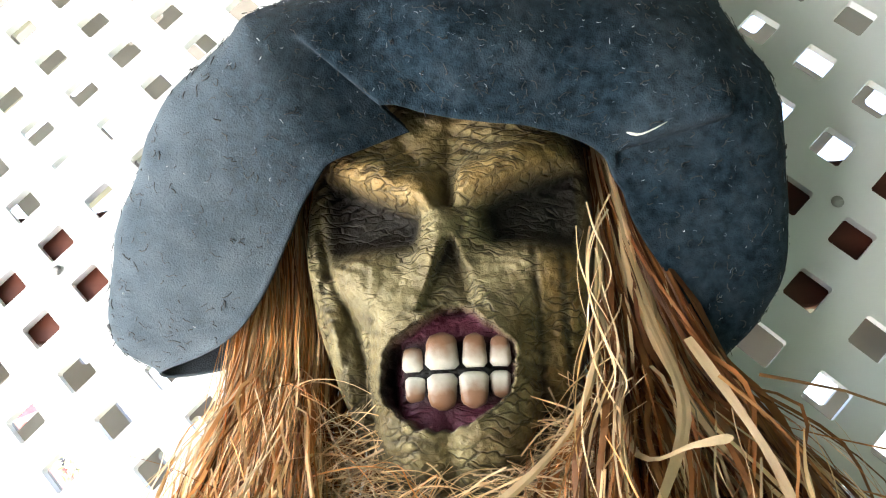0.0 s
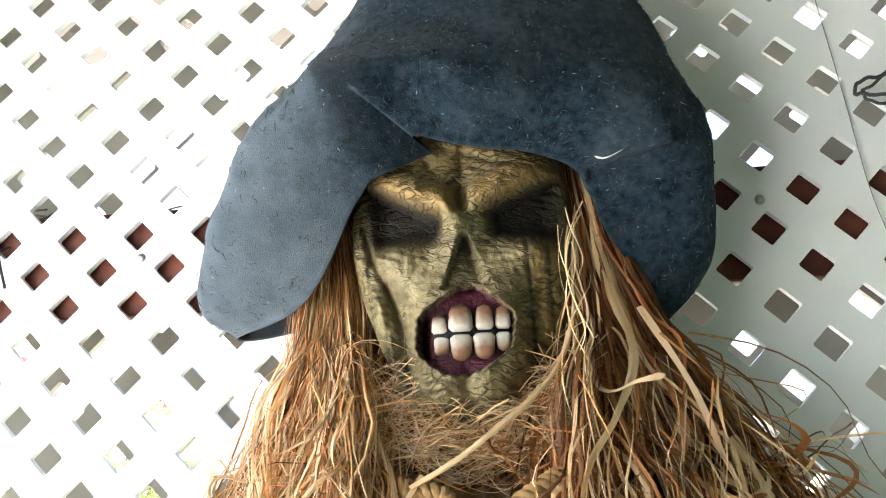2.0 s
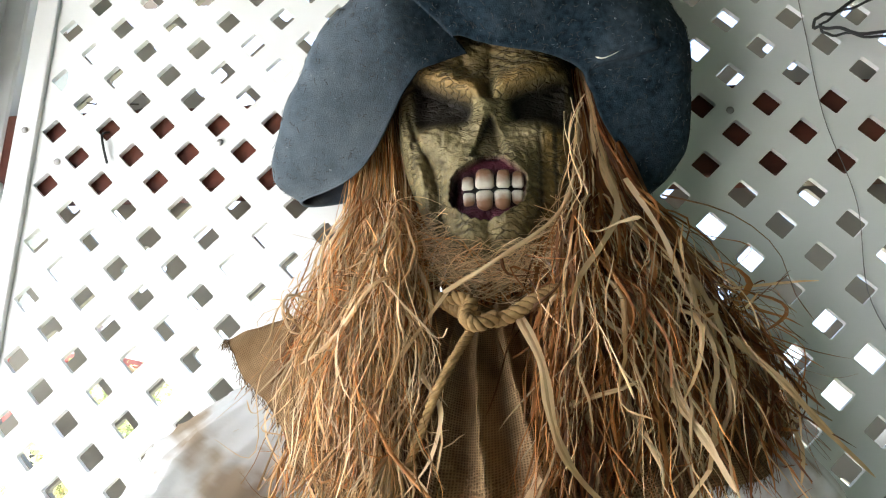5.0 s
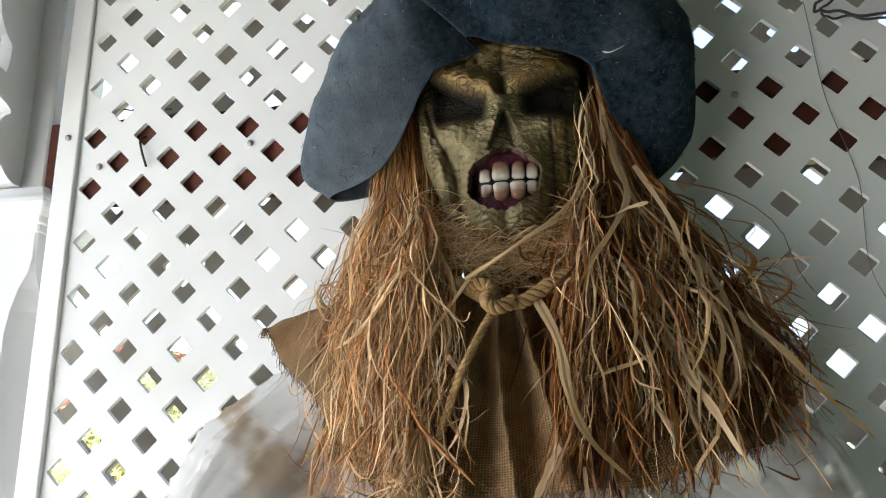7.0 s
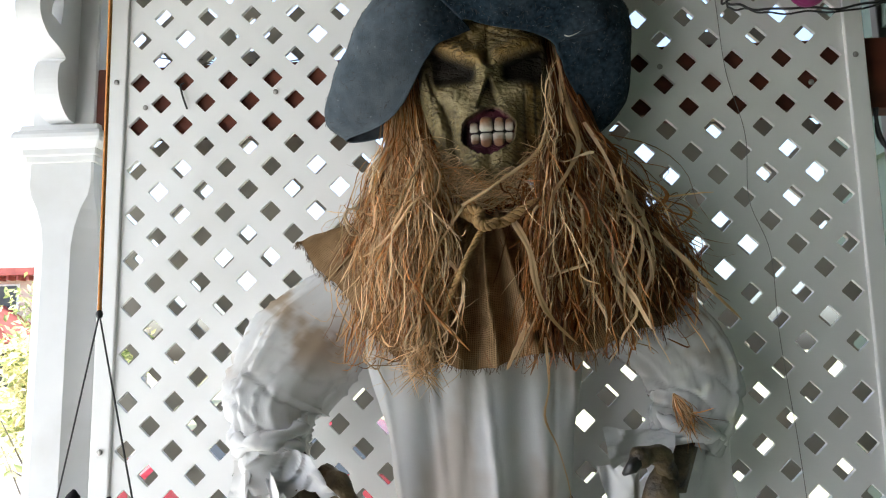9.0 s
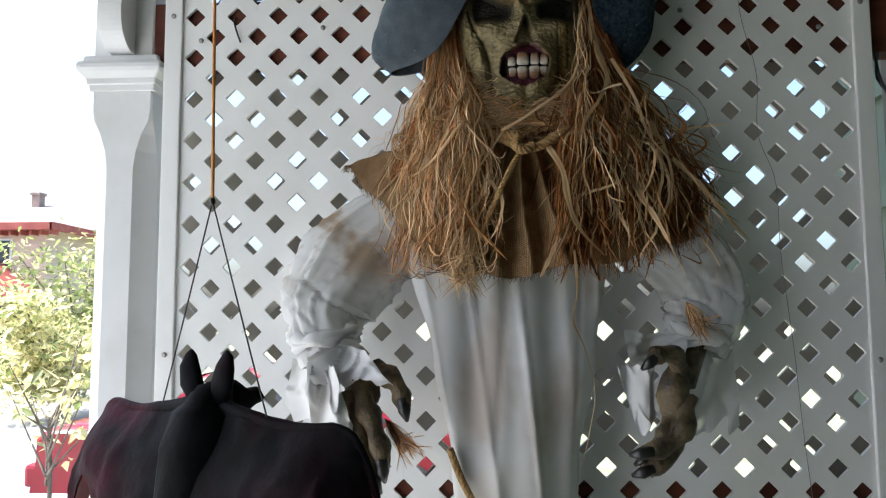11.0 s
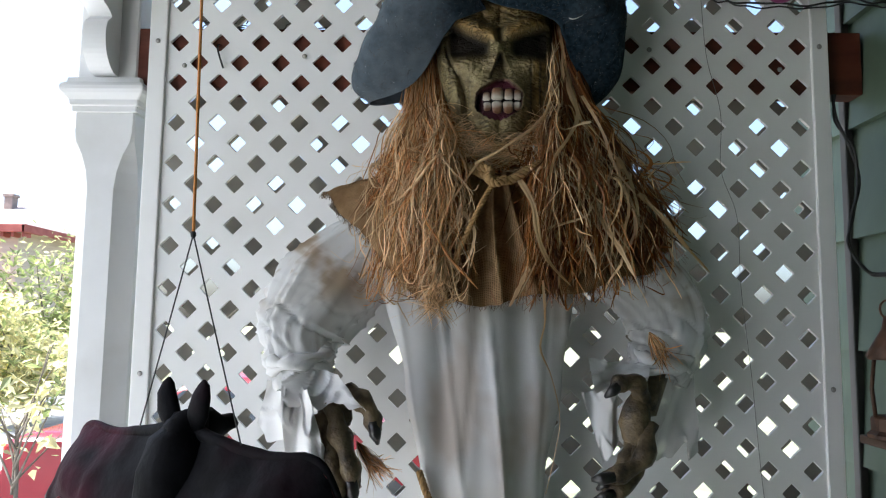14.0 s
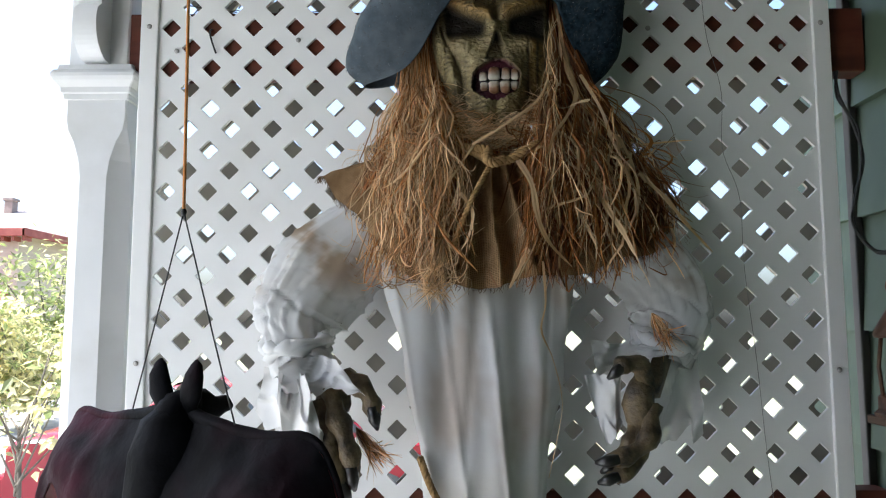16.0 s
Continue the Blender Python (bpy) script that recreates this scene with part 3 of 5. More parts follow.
def leafy(name, label, at, trunk_h, r, leaves, leaf, mats, squash=1.0, seed=1):
    """A trunk with limbs and a crown of many small leaves in uneven clumps."""
    rng = random.Random(seed)
    t = thing(name, label, "tree" if name == "tree" else "bush", at=at)
    b = Buf()
    tips = []
    b.tube(spline([(0, 0, 0), (0.04 * r, 0.02, trunk_h * 0.5), (-0.03 * r, 0.03, trunk_h)], 8), [0.05 * r * (1 - 0.07 * i) for i in range(8)], 7)
    for i in range(13):
        a = rng.uniform(0, 6.28)
        up = rng.uniform(0.2, 1.6) * r * squash
        out = rng.uniform(0.4, 0.95) * r
        z0 = trunk_h * rng.uniform(0.55, 1.0)
        pts = spline([(0, 0, z0), (math.cos(a) * out * 0.4, math.sin(a) * out * 0.4, z0 + up * 0.4), (math.cos(a) * out, math.sin(a) * out, z0 + up)], 7)
        b.tube(pts, [0.024 * r * (1 - 0.12 * k) for k in range(7)], 5)
        tips += [pts[4], pts[5], pts[6]]
    part("trunk", b, BARK, t)
    b = Buf()
    for i in range(leaves):
        c = rng.choice(tips)
        p = c + Vector((rng.gauss(0, 0.2 * r), rng.gauss(0, 0.2 * r), rng.gauss(0, 0.17 * r)))
        q = Euler((rng.uniform(-1, 1), rng.uniform(-1, 1), rng.uniform(0, 6.28))).to_matrix()
        w = leaf * rng.uniform(0.6, 1.2)
        shape = [(-w, 0, 0), (-0.3 * w, 0.42 * w, 0.1 * w), (w, 0, -0.15 * w), (-0.3 * w, -0.42 * w, 0.1 * w)]
        b.add([p + q @ Vector(s) for s in shape], [(0, 2, 1), (0, 3, 2)], rng.choice([0, 0, 0, 1]))
    part("crown", b, mats, t)
    return t


leafy("bush", "tall yellow-green leafy bush beside the street", (-8.3, 13.0, -0.6), 0.6, 1.25, 4200, 0.10, [LEAF_Y, LEAF_G], 0.95, 3)
leafy("tree", "dense green tree behind the bush", (-11.6, 19.5, -0.6), 1.6, 1.9, 2600, 0.13, [LEAF_G, LEAF_Y], 0.9, 5)
leafy("bush", "young shrub with thin stems and large yellow leaves", (-3.5, 4.6, -0.6), 1.20, 0.50, 150, 0.07, [LEAF_Y, LEAF_G], 1.2, 12)
leafy("bush", "yellow autumn bush across the street", (-14.4, 19.0, -0.6), 0.4, 0.95, 1600, 0.09, [LEAF_Y, LEAF_G], 0.6, 8)


def red_car():
    c = thing("car", "dark red parked car with a pale sunlit roof", "car", at=(-4.30, 6.6, -0.585))
    b = Buf()
    prof = [(-0.05, 0.32), (0.0, 0.62), (0.10, 0.92), (0.9, 0.98), (1.55, 1.42), (2.9, 1.44), (3.5, 1.0), (4.35, 0.86), (4.45, 0.55), (4.4, 0.3)]
    prof = [(p.x, p.y) for p in spline([(a, z, 0) for a, z in prof], 40)]
    rings = []
    for y, k in ((-0.85, 0.9), (-0.80, 0.985), (-0.6, 1.0), (0, 1.01), (0.6, 1.0), (0.80, 0.985), (0.85, 0.9)):
        rings.append([(2.2 + (x - 2.2) * (0.98 + 0.02 * k), y * (1 if z < 1.0 else 1 - (z - 1.0) * 0.35), 0.3 + (z - 0.3) * k) for x, z in prof])
    b.loft(rings, False)
    for r in (rings[0], rings[-1]):
        b.add(list(r), [tuple(range(len(r)))])
    part("body", b, CARPAINT, c)
    b = Buf()
    for y in (-0.79, 0.79):
        s = 1 if y > 0 else -1
        b.add([(1.15, s * 0.842, 0.98), (3.4, s * 0.842, 0.98), (2.85, s * 0.735, 1.36), (1.65, s * 0.735, 1.36)], [(0, 1, 2, 3)])
    b.add([(0.93, -0.66, 1.02), (0.93, 0.66, 1.02), (1.52, 0.6, 1.42), (1.52, -0.6, 1.42)], [(0, 1, 2, 3)])
    part("window", b, CARGLASS, c)
    for x in (0.75, 3.55):
        for y in (-0.78, 0.78):
            b = Buf()
            rings = []
            for w, r in ((-0.1, 0.22), (-0.1, 0.31), (0.1, 0.31), (0.1, 0.22)):
                rings.append([(x + r * math.cos(a * math.pi / 12), y + w, 0.31 + r * math.sin(a * math.pi / 12)) for a in range(24)])
            b.loft(rings, True, (True, True))
            part("wheel", b, TYRE, c)
    for y in (-0.62, 0.62):
        b = Buf()
        b.box((-0.02, y - 0.2, 0.66), (0.06, y + 0.2, 0.84), 0.02)
        part("tail_lamp", b, LAMPRED, c)
    b = Buf()
    b.box((-0.12, -0.84, 0.36), (0.12, 0.84, 0.58), 0.04)
    part("bumper", b, CARPAINT, c)


red_car()

# ---- the scarecrow ----
FX = 0.016          # middle of the mask


def face_half(z):
    """Half width of the mask at a height."""
    knots = [(1.695, 0.012), (1.705, 0.030), (1.72, 0.045), (1.745, 0.059), (1.78, 0.073), (1.82, 0.082), (1.86, 0.087), (1.90, 0.088), (1.94, 0.084), (1.98, 0.074), (2.02, 0.05), (2.04, 0.02)]
    for (z0, w0), (z1, w1) in zip(knots, knots[1:]):
        if z <= z1:
            t = max(0.0, (z - z0) / (z1 - z0))
            return w0 + (w1 - w0) * t
    return knots[-1][1]


def sm(a, b2, x):
    t = min(max((x - a) / (b2 - a), 0.0), 1.0)
    return t * t * (3 - 2 * t)


def mask_point(u, z):
    """A point of the mask at u across (-1..1) and height z, with its dark hollows, gum and ochre paint."""
    w = face_half(z) * (1.03 if u > 0 else 1.0 + 0.15 * sm(1.73, 1.86, z))
    ang = u * math.pi * 0.62
    x = w * math.sin(ang) / math.sin(math.pi * 0.5) if abs(ang) < math.pi / 2 else w * (1 if u > 0 else -1) * (1.0 - 0.12 * (abs(ang) - math.pi / 2))
    base = 0.064 * (1 - abs(math.sin(ang)) ** 4) ** 0.5 if abs(ang) < math.pi / 2 else 0.05 * math.cos(ang)
    d = base * (0.55 + 0.45 * sm(1.695, 1.75, z)) * (1 - 0.5 * sm(1.93, 2.03, z))
    ax = abs(x)
    # brows: heavy lobes with a sharp lower rim, falling towards the nose
    bo = max(ax - 0.008, 0)
    brow_z = (1.8805 + 0.34 * bo + 1.6 * bo * bo) if x > 0 else (1.8755 + 0.34 * bo + 2.6 * bo * bo)
    side = sm(0.001, 0.012, ax)
    fade = 1 - sm(0.066, 0.086, ax)
    rise = z - brow_z
    lobe = sm(-0.005, 0.005, rise) * (1 - sm(0.008, 0.034, rise))
    d += 0.020 * lobe * side * (1 - 0.5 * sm(0.03, 0.07, ax)) * fade
    ochre = 0.55 * lobe * fade * side
    d += 0.005 * bump1(z, 1.938, 0.022) * bump1(ax, 0.03, 0.02)
    # deep frown line between the brows, forking on the forehead
    d -= 0.006 * bump1(x, -0.001 + 0.10 * (z - 1.89), 0.006) * sm(1.874, 1.888, z) * (1 - sm(1.925, 1.955, z))
    d -= 0.004 * bump1(x, -0.020 - 0.45 * (z - 1.91), 0.005) * sm(1.90, 1.915, z) * (1 - sm(1.94, 1.96, z))
    ochre = max(ochre, 0.35 * sm(1.895, 1.925, z) * (0.6 + 0.8 * noise.noise(Vector((x * 40, 4.0, z * 40)))))
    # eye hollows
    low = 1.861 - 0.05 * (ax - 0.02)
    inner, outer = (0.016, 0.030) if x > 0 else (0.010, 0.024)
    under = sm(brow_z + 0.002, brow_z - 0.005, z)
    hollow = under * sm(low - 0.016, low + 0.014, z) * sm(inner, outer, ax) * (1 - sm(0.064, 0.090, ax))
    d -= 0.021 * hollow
    hollow_dark = min(1.0, 1.35 * under * sm(low - 0.018, low + 0.014, z) * sm(inner, outer, ax) * (1 - 0.8 * sm(0.068, 0.090, ax)))
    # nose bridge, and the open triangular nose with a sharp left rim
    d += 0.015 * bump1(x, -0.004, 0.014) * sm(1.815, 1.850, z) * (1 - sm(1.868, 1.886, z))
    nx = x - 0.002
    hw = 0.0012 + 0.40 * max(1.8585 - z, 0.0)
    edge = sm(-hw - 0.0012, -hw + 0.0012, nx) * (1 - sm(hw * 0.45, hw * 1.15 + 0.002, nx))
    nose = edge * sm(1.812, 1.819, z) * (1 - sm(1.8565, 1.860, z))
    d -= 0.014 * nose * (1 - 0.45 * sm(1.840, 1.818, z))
    # The dark inside the nose hole is its shade, painted in.
    hollow_dark = max(hollow_dark, (0.85 * sm(1.826, 1.850, z) + 0.35 * bump1(nx, -hw, 0.003)) * nose)
    # cheekbones, hollow cheeks, nasal fold
    d += 0.008 * bump1(ax, 0.052, 0.018) * bump1(z, 1.842, 0.016)
    d -= 0.008 * bump1(ax, 0.052 + 0.1 * (z - 1.78), 0.010) * sm(1.725, 1.76, z) * (1 - sm(1.81, 1.84, z))
    # Cheek crease, its shade put into the colour.
    hollow_dark = max(hollow_dark, 0.25 * bump1(ax, 0.054 + 0.1 * (z - 1.78), 0.006) * sm(1.73, 1.76, z) * (1 - sm(1.80, 1.83, z)))
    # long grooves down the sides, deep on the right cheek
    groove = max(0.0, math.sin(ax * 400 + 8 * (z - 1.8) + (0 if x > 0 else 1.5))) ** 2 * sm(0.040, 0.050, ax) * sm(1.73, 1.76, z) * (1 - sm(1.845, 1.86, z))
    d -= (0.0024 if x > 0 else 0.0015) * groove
    # a loose fold of latex from the left temple to the jaw
    xl = -0.079 + 0.33 * (1.85 - z) + 0.003 * math.sin(z * 60)
    long = sm(1.735, 1.76, z) * (1 - sm(1.875, 1.90, z)) * (1 if x < 0 else 0)
    d += (0.006 * bump1(x, xl - 0.007, 0.005) - 0.006 * bump1(x, xl + 0.005, 0.003)) * long
    # The groove beside the fold is coloured dark for its shade.
    hollow_dark = max(hollow_dark, 0.38 * bump1(x, xl + 0.005, 0.003) * long * (1 - 0.6 * sm(1.82, 1.86, z)))
    # muzzle and mouth, a torn opening that is high in the middle and cut deep at its left end
    d += 0.016 * math.exp(-(((x - 0.001) / 0.042) ** 4)) * math.exp(-(((z - 1.776) / 0.052) ** 4))
    mzc = 1.782
    half = 0.0365 - 0.0185 * sm(1.792, 1.813, z) - 0.012 * sm(1.772, 1.750, z)
    mx = (x - 0.12 * (z - mzc) - 0.0006 * math.sin(z * 900)) / half
    mz = (z - mzc + 0.0008 * math.sin(x * 700)) / (0.0355 if z > mzc else 0.0335)
    rr = abs(mx) ** 2.6 + abs(mz) ** 3.2
    mouth = 1 - sm(0.84, 1.05, rr)
    d -= (0.0125 + 0.008 * sm(-0.024, -0.034, x)) * mouth
    d += 0.0016 * math.exp(-((rr - 1.16) / 0.14) ** 2)
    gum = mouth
    hollow_dark = max(hollow_dark * (1 - mouth), 0.75 * math.exp(-((rr - 1.0) / 0.13) ** 2) * (1.0 if x < -0.022 else 0.35))
    # Shade around and between the teeth, painted on the gum.
    gap_shade = mouth * max(math.exp(-((z - mzc + 0.0005) / 0.0185) ** 6) * math.exp(-((x - 0.004) / 0.0335) ** 8), 0.8 * sm(-0.027, -0.033, x))
    # chin with cleft
    d += 0.005 * bump1(z, 1.735, 0.016) * bump1(ax, 0.016, 0.012)
    d -= 0.005 * bump1(ax, 0.0, 0.005) * bump1(z, 1.735, 0.02)
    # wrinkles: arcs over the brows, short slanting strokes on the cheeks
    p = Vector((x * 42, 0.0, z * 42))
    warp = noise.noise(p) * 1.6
    calm = (1 - mouth) * (1 - min(hollow_dark, 1.0))
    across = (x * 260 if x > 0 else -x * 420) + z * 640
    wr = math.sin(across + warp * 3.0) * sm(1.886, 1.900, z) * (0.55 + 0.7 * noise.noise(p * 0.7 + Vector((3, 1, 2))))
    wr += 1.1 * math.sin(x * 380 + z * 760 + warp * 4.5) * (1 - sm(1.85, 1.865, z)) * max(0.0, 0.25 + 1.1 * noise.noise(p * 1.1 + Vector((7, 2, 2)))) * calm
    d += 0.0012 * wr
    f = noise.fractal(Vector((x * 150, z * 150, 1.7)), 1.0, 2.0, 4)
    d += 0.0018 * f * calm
    # Wash in the wrinkles, heavier in the right grooves to paint that cheek's shade.
    wash_shade = min(1.0, max(0.0, -0.75 * wr - 0.25 * f) + (0.65 if x > 0 else 0.3) * groove) * (1 - mouth)
    ochre = max(ochre, 0.45 * sm(0.045, 0.06, x) * sm(0.2, 0.7, 1 - groove) * (1 - sm(1.84, 1.86, z)))
    return (FX + x, -0.052 - d, z), hollow_dark, gum, ochre, wash_shade, gap_shade


def tooth(b, cx, cz, w, h, y, upper):
    """A rounded block tooth."""
    rows, cols = 9, 9
    rings = []
    for i in range(rows):
        t = i / (rows - 1) * 2 - 1
        ring = []
        for j in range(cols * 2):
            a = math.pi * 2 * j / (cols * 2)
            ca, sa = math.cos(a), math.sin(a)
            root = (t > 0) == upper
            k = (1 - abs(t) ** (4 if root else 14)) ** 0.4 if abs(t) < 1 else 0.12
            k = max(k, 0.25 if root else 0.7)
            px = abs(ca) ** 0.6 * (1 if ca > 0 else -1) * w / 2 * k
            py = abs(sa) ** 0.7 * (1 if sa > 0 else -1) * w * 0.36 * k
            taper = 1 + 0.10 * (t if upper else -t) * -1
            ring.append((cx + px * taper + 0.0006 * noise.noise(Vector((cx * 300, i, j))), y + py - 0.0015 * (1 - t * t), cz + t * h / 2))
        rings.append(ring)
    b.loft(rings, True, (True, True), 1)


def finger(b, pts, r0, r1, nail=True, seed=0.0, m=2):
    n = 16
    line = spline(pts, n)
    radii = []
    for i in range(n):
        t = i / (n - 1)
        k = 1 + 0.16 * math.cos(t * math.pi * 5.2 + 0.4)
        radii.append((r0 + (r1 - r0) * t) * k * (1 if i < n - 1 else 0.55))
    b.tube(line, radii, 10, m, (True, True), 1.0, 0.35, seed=seed)
    if nail:
        e, d = line[-1], (line[-1] - line[-3]).normalized()
        b.tube([e - d * r1 * 1.6 + Vector((0, -r1 * 0.5, 0)), e + Vector((0, -r1 * 0.6, 0)), e + d * r1 * 1.3], [r1 * 0.75, r1 * 0.8, r1 * 0.25], 8, 3)


def scarecrow_figure():
    b = Buf()
    hollow_dark, gum, ochre, wash_shade, gap_shade = [], [], [], [], []
    rows, cols = 270, 210
    vs = []
    for i in range(rows):
        z = 1.696 + (2.03 - 1.696) * i / (rows - 1)
        for j in range(cols):
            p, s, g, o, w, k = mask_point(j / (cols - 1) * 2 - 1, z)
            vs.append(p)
            hollow_dark.append(s), gum.append(g), ochre.append(o), wash_shade.append(w), gap_shade.append(k)
    fs = [(i * cols + j, i * cols + j + 1, (i + 1) * cols + j + 1, (i + 1) * cols + j) for i in range(rows - 1) for j in range(cols - 1)]
    b.add(vs, fs, 0, True)
    # back of the head, neck and pole body under the clothes
    b.tube([(FX, -0.040, 1.98), (FX, -0.042, 1.85), (FX, -0.040, 1.74), (FX, -0.042, 1.62), (FX, -0.045, 1.3), (FX, -0.045, 0.02)], [0.05, 0.06, 0.05, 0.03, 0.03, 0.03], 12, 0, flat=0.55)
    # teeth
    y = -0.1215
    for cx, w, h in ((-0.0200, 0.0115, 0.0145), (-0.0034, 0.0176, 0.0205), (0.0146, 0.0128, 0.0190), (0.0284, 0.0112, 0.0175)):
        tooth(b, FX + cx, 1.7825 + 0.04 * cx + h * 0.5, w, h, y + abs(cx - 0.004) * 0.2, True)
    for cx, w, h in ((-0.0186, 0.0116, 0.0150), (-0.0034, 0.0158, 0.0195), (0.0138, 0.0155, 0.0195), (0.0280, 0.0108, 0.0145)):
        tooth(b, FX + cx, 1.7799 + 0.04 * cx - h * 0.5, w, h, y + 0.0012 + abs(cx - 0.004) * 0.2, False)
    # clawed ends of the arms
    b.ball((-0.222, -0.150, 1.305), (0.026, 0.018, 0.032), 14, 10, 2, 0.25)
    finger(b, [(-0.225, -0.158, 1.315), (-0.212, -0.172, 1.275), (-0.196, -0.178, 1.235), (-0.190, -0.172, 1.195)], 0.0165, 0.0125, True, 1)
    finger(b, [(-0.238, -0.155, 1.300), (-0.226, -0.172, 1.252), (-0.214, -0.178, 1.212), (-0.200, -0.172, 1.178)], 0.0160, 0.0120, True, 2)
    finger(b, [(-0.250, -0.148, 1.275), (-0.250, -0.166, 1.235), (-0.238, -0.174, 1.200), (-0.222, -0.168, 1.176)], 0.0155, 0.0115, True, 3)
    finger(b, [(-0.262, -0.140, 1.255), (-0.268, -0.155, 1.222), (-0.262, -0.162, 1.200), (-0.246, -0.160, 1.186)], 0.0140, 0.0105, True, 4)
    finger(b, [(-0.205, -0.150, 1.330), (-0.182, -0.165, 1.322), (-0.166, -0.172, 1.300), (-0.160, -0.172, 1.277)], 0.0150, 0.0115, True, 5)
    b.tube([(-0.228, -0.14, 1.32), (-0.262, -0.105, 1.36)], [0.020, 0.016], 10, 2, knob=0.2)
    b.ball((0.222, -0.120, 1.292), (0.024, 0.022, 0.040), 14, 10, 2, 0.25)
    finger(b, [(0.232, -0.115, 1.320), (0.220, -0.138, 1.348), (0.196, -0.150, 1.352), (0.178, -0.156, 1.340)], 0.0150, 0.0105, True, 6)
    finger(b, [(0.236, -0.122, 1.285), (0.226, -0.150, 1.250), (0.196, -0.164, 1.228), (0.160, -0.168, 1.220)], 0.0165, 0.0110, True, 7)
    finger(b, [(0.228, -0.112, 1.275), (0.216, -0.140, 1.232), (0.196, -0.152, 1.206), (0.164, -0.156, 1.192)], 0.0150, 0.0105, True, 8)
    finger(b, [(0.220, -0.110, 1.268), (0.205, -0.130, 1.240), (0.186, -0.142, 1.220), (0.168, -0.146, 1.207)], 0.0140, 0.0100, True, 9)
    b.tube([(0.232, -0.11, 1.31), (0.262, -0.085, 1.37)], [0.022, 0.020], 10, 2, knob=0.2)
    b.att = {"hollow_dark": hollow_dark, "gum": gum, "ochre": ochre, "wash_shade": wash_shade, "gap_shade": gap_shade}
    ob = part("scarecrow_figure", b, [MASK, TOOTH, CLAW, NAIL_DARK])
    tagged(ob, "scarecrow prop with cracked tan mask, bared teeth and mottled claws", "scarecrow")


scarecrow_figure()

# ---- hat ----


def hat():
    h = thing("hat", "floppy grey-blue felt hat with drooping folded brim on the scarecrow", "hat")
    # stations round the head from the front towards the right: brim edge and shoulder
    st = [((0.030, -0.150, 1.925), (0.030, -0.178, 1.975)), ((0.075, -0.138, 1.921), (0.090, -0.160, 1.970)),
          ((0.112, -0.118, 1.906), (0.168, -0.138, 1.950)), ((0.136, -0.088, 1.862), (0.214, -0.105, 1.915)), ((0.176, -0.055, 1.793), (0.226, -0.060, 1.870)), ((0.150, -0.018, 1.810), (0.195, -0.020, 1.90)),
          ((0.02, -0.012, 1.86), (0.02, -0.012, 1.97)), ((-0.15, -0.014, 1.812), (-0.18, -0.018, 1.89)), ((-0.198, -0.040, 1.803), (-0.220, -0.055, 1.850)),
          ((-0.122, -0.082, 1.822), (-0.196, -0.108, 1.880)), ((-0.080, -0.118, 1.878), (-0.148, -0.158, 1.933)), ((-0.046, -0.140, 1.912), (-0.085, -0.182, 1.962)), ((-0.018, -0.150, 1.932), (-0.028, -0.178, 1.980))]
    n = len(st)
    N = 400

    def around(k, s):
        x = s * n
        i = int(x) % n
        t = x - int(x)
        p = [Vector(st[(i + q) % n][k]) for q in (-1, 0, 1, 2)]
        return 0.5 * ((2 * p[1]) + (p[2] - p[0]) * t + (2 * p[0] - 5 * p[1] + 4 * p[2] - p[3]) * t * t + (3 * p[1] - p[0] - 3 * p[2] + p[3]) * t ** 3)

    rows = 96
    outer = []
    brim = [(around(0, j / N), around(1, j / N)) for j in range(N)]
    for r in range(rows + 1):
        v = r / rows
        ring = []
        for j in range(N):
            s = j / N
            e, sh = brim[j]
            a = s * 2 * math.pi
            c1 = Vector((0.022 + (0.168 if math.sin(a) > 0 else 0.132) * math.sin(a), -0.080 - 0.068 * math.cos(a), 2.045))
            c2 = Vector((0.030 + (0.110 if math.sin(a) > 0 else 0.085) * math.sin(a), -0.068 - 0.052 * math.cos(a), 2.15))
            c3 = Vector((0.045 + 0.008 * math.sin(a), -0.055 - 0.008 * math.cos(a), 2.30))
            ctrl = [e, sh, c1, c2, c3]
            x = v * 4
            i = min(int(x), 3)
            t = x - i
            q = [ctrl[max(i - 1, 0)], ctrl[i], ctrl[i + 1], ctrl[min(i + 2, 4)]]
            p = 0.5 * ((2 * q[1]) + (q[2] - q[0]) * t + (2 * q[0] - 5 * q[1] + 4 * q[2] - q[3]) * t * t + (3 * q[1] - q[0] - 3 * q[2] + q[3]) * t ** 3)
            out = Vector((p.x - 0.02, p.y + 0.075, 0)).normalized()
            w = 0.004 * noise.noise(p * 16) + 0.0016 * noise.noise(p * 50)
            if p.y < -0.06:
                # the pinched fold on the right of the brim
                k = p.z - 1.907 - 0.19 * (p.x - 0.112)
                on = sm(0.112, 0.134, p.x) * (1 - sm(0.165, 0.190, p.x))
                w += (0.013 * sm(-0.001, 0.003, k) * (1 - sm(0.006, 0.030, k)) - 0.016 * sm(-0.022, -0.003, k) * (1 - sm(-0.002, 0.0015, k))) * on
            if p.y < -0.08:
                # the left flap tucks under the rim of the front panel
                along = 0.814 * (p.x + 0.054) - 0.581 * (p.z - 1.9586)
                k = -0.581 * (p.x + 0.054) - 0.814 * (p.z - 1.9586)
                on = sm(-0.006, 0.012, along) * (1 - sm(0.052, 0.066, along))
                w -= 0.030 * sm(-0.0015, 0.0025, k) * (1 - sm(0.003, 0.046, k)) * on
                w += 0.007 * sm(-0.022, -0.004, k) * (1 - sm(-0.0015, 0.001, k)) * on
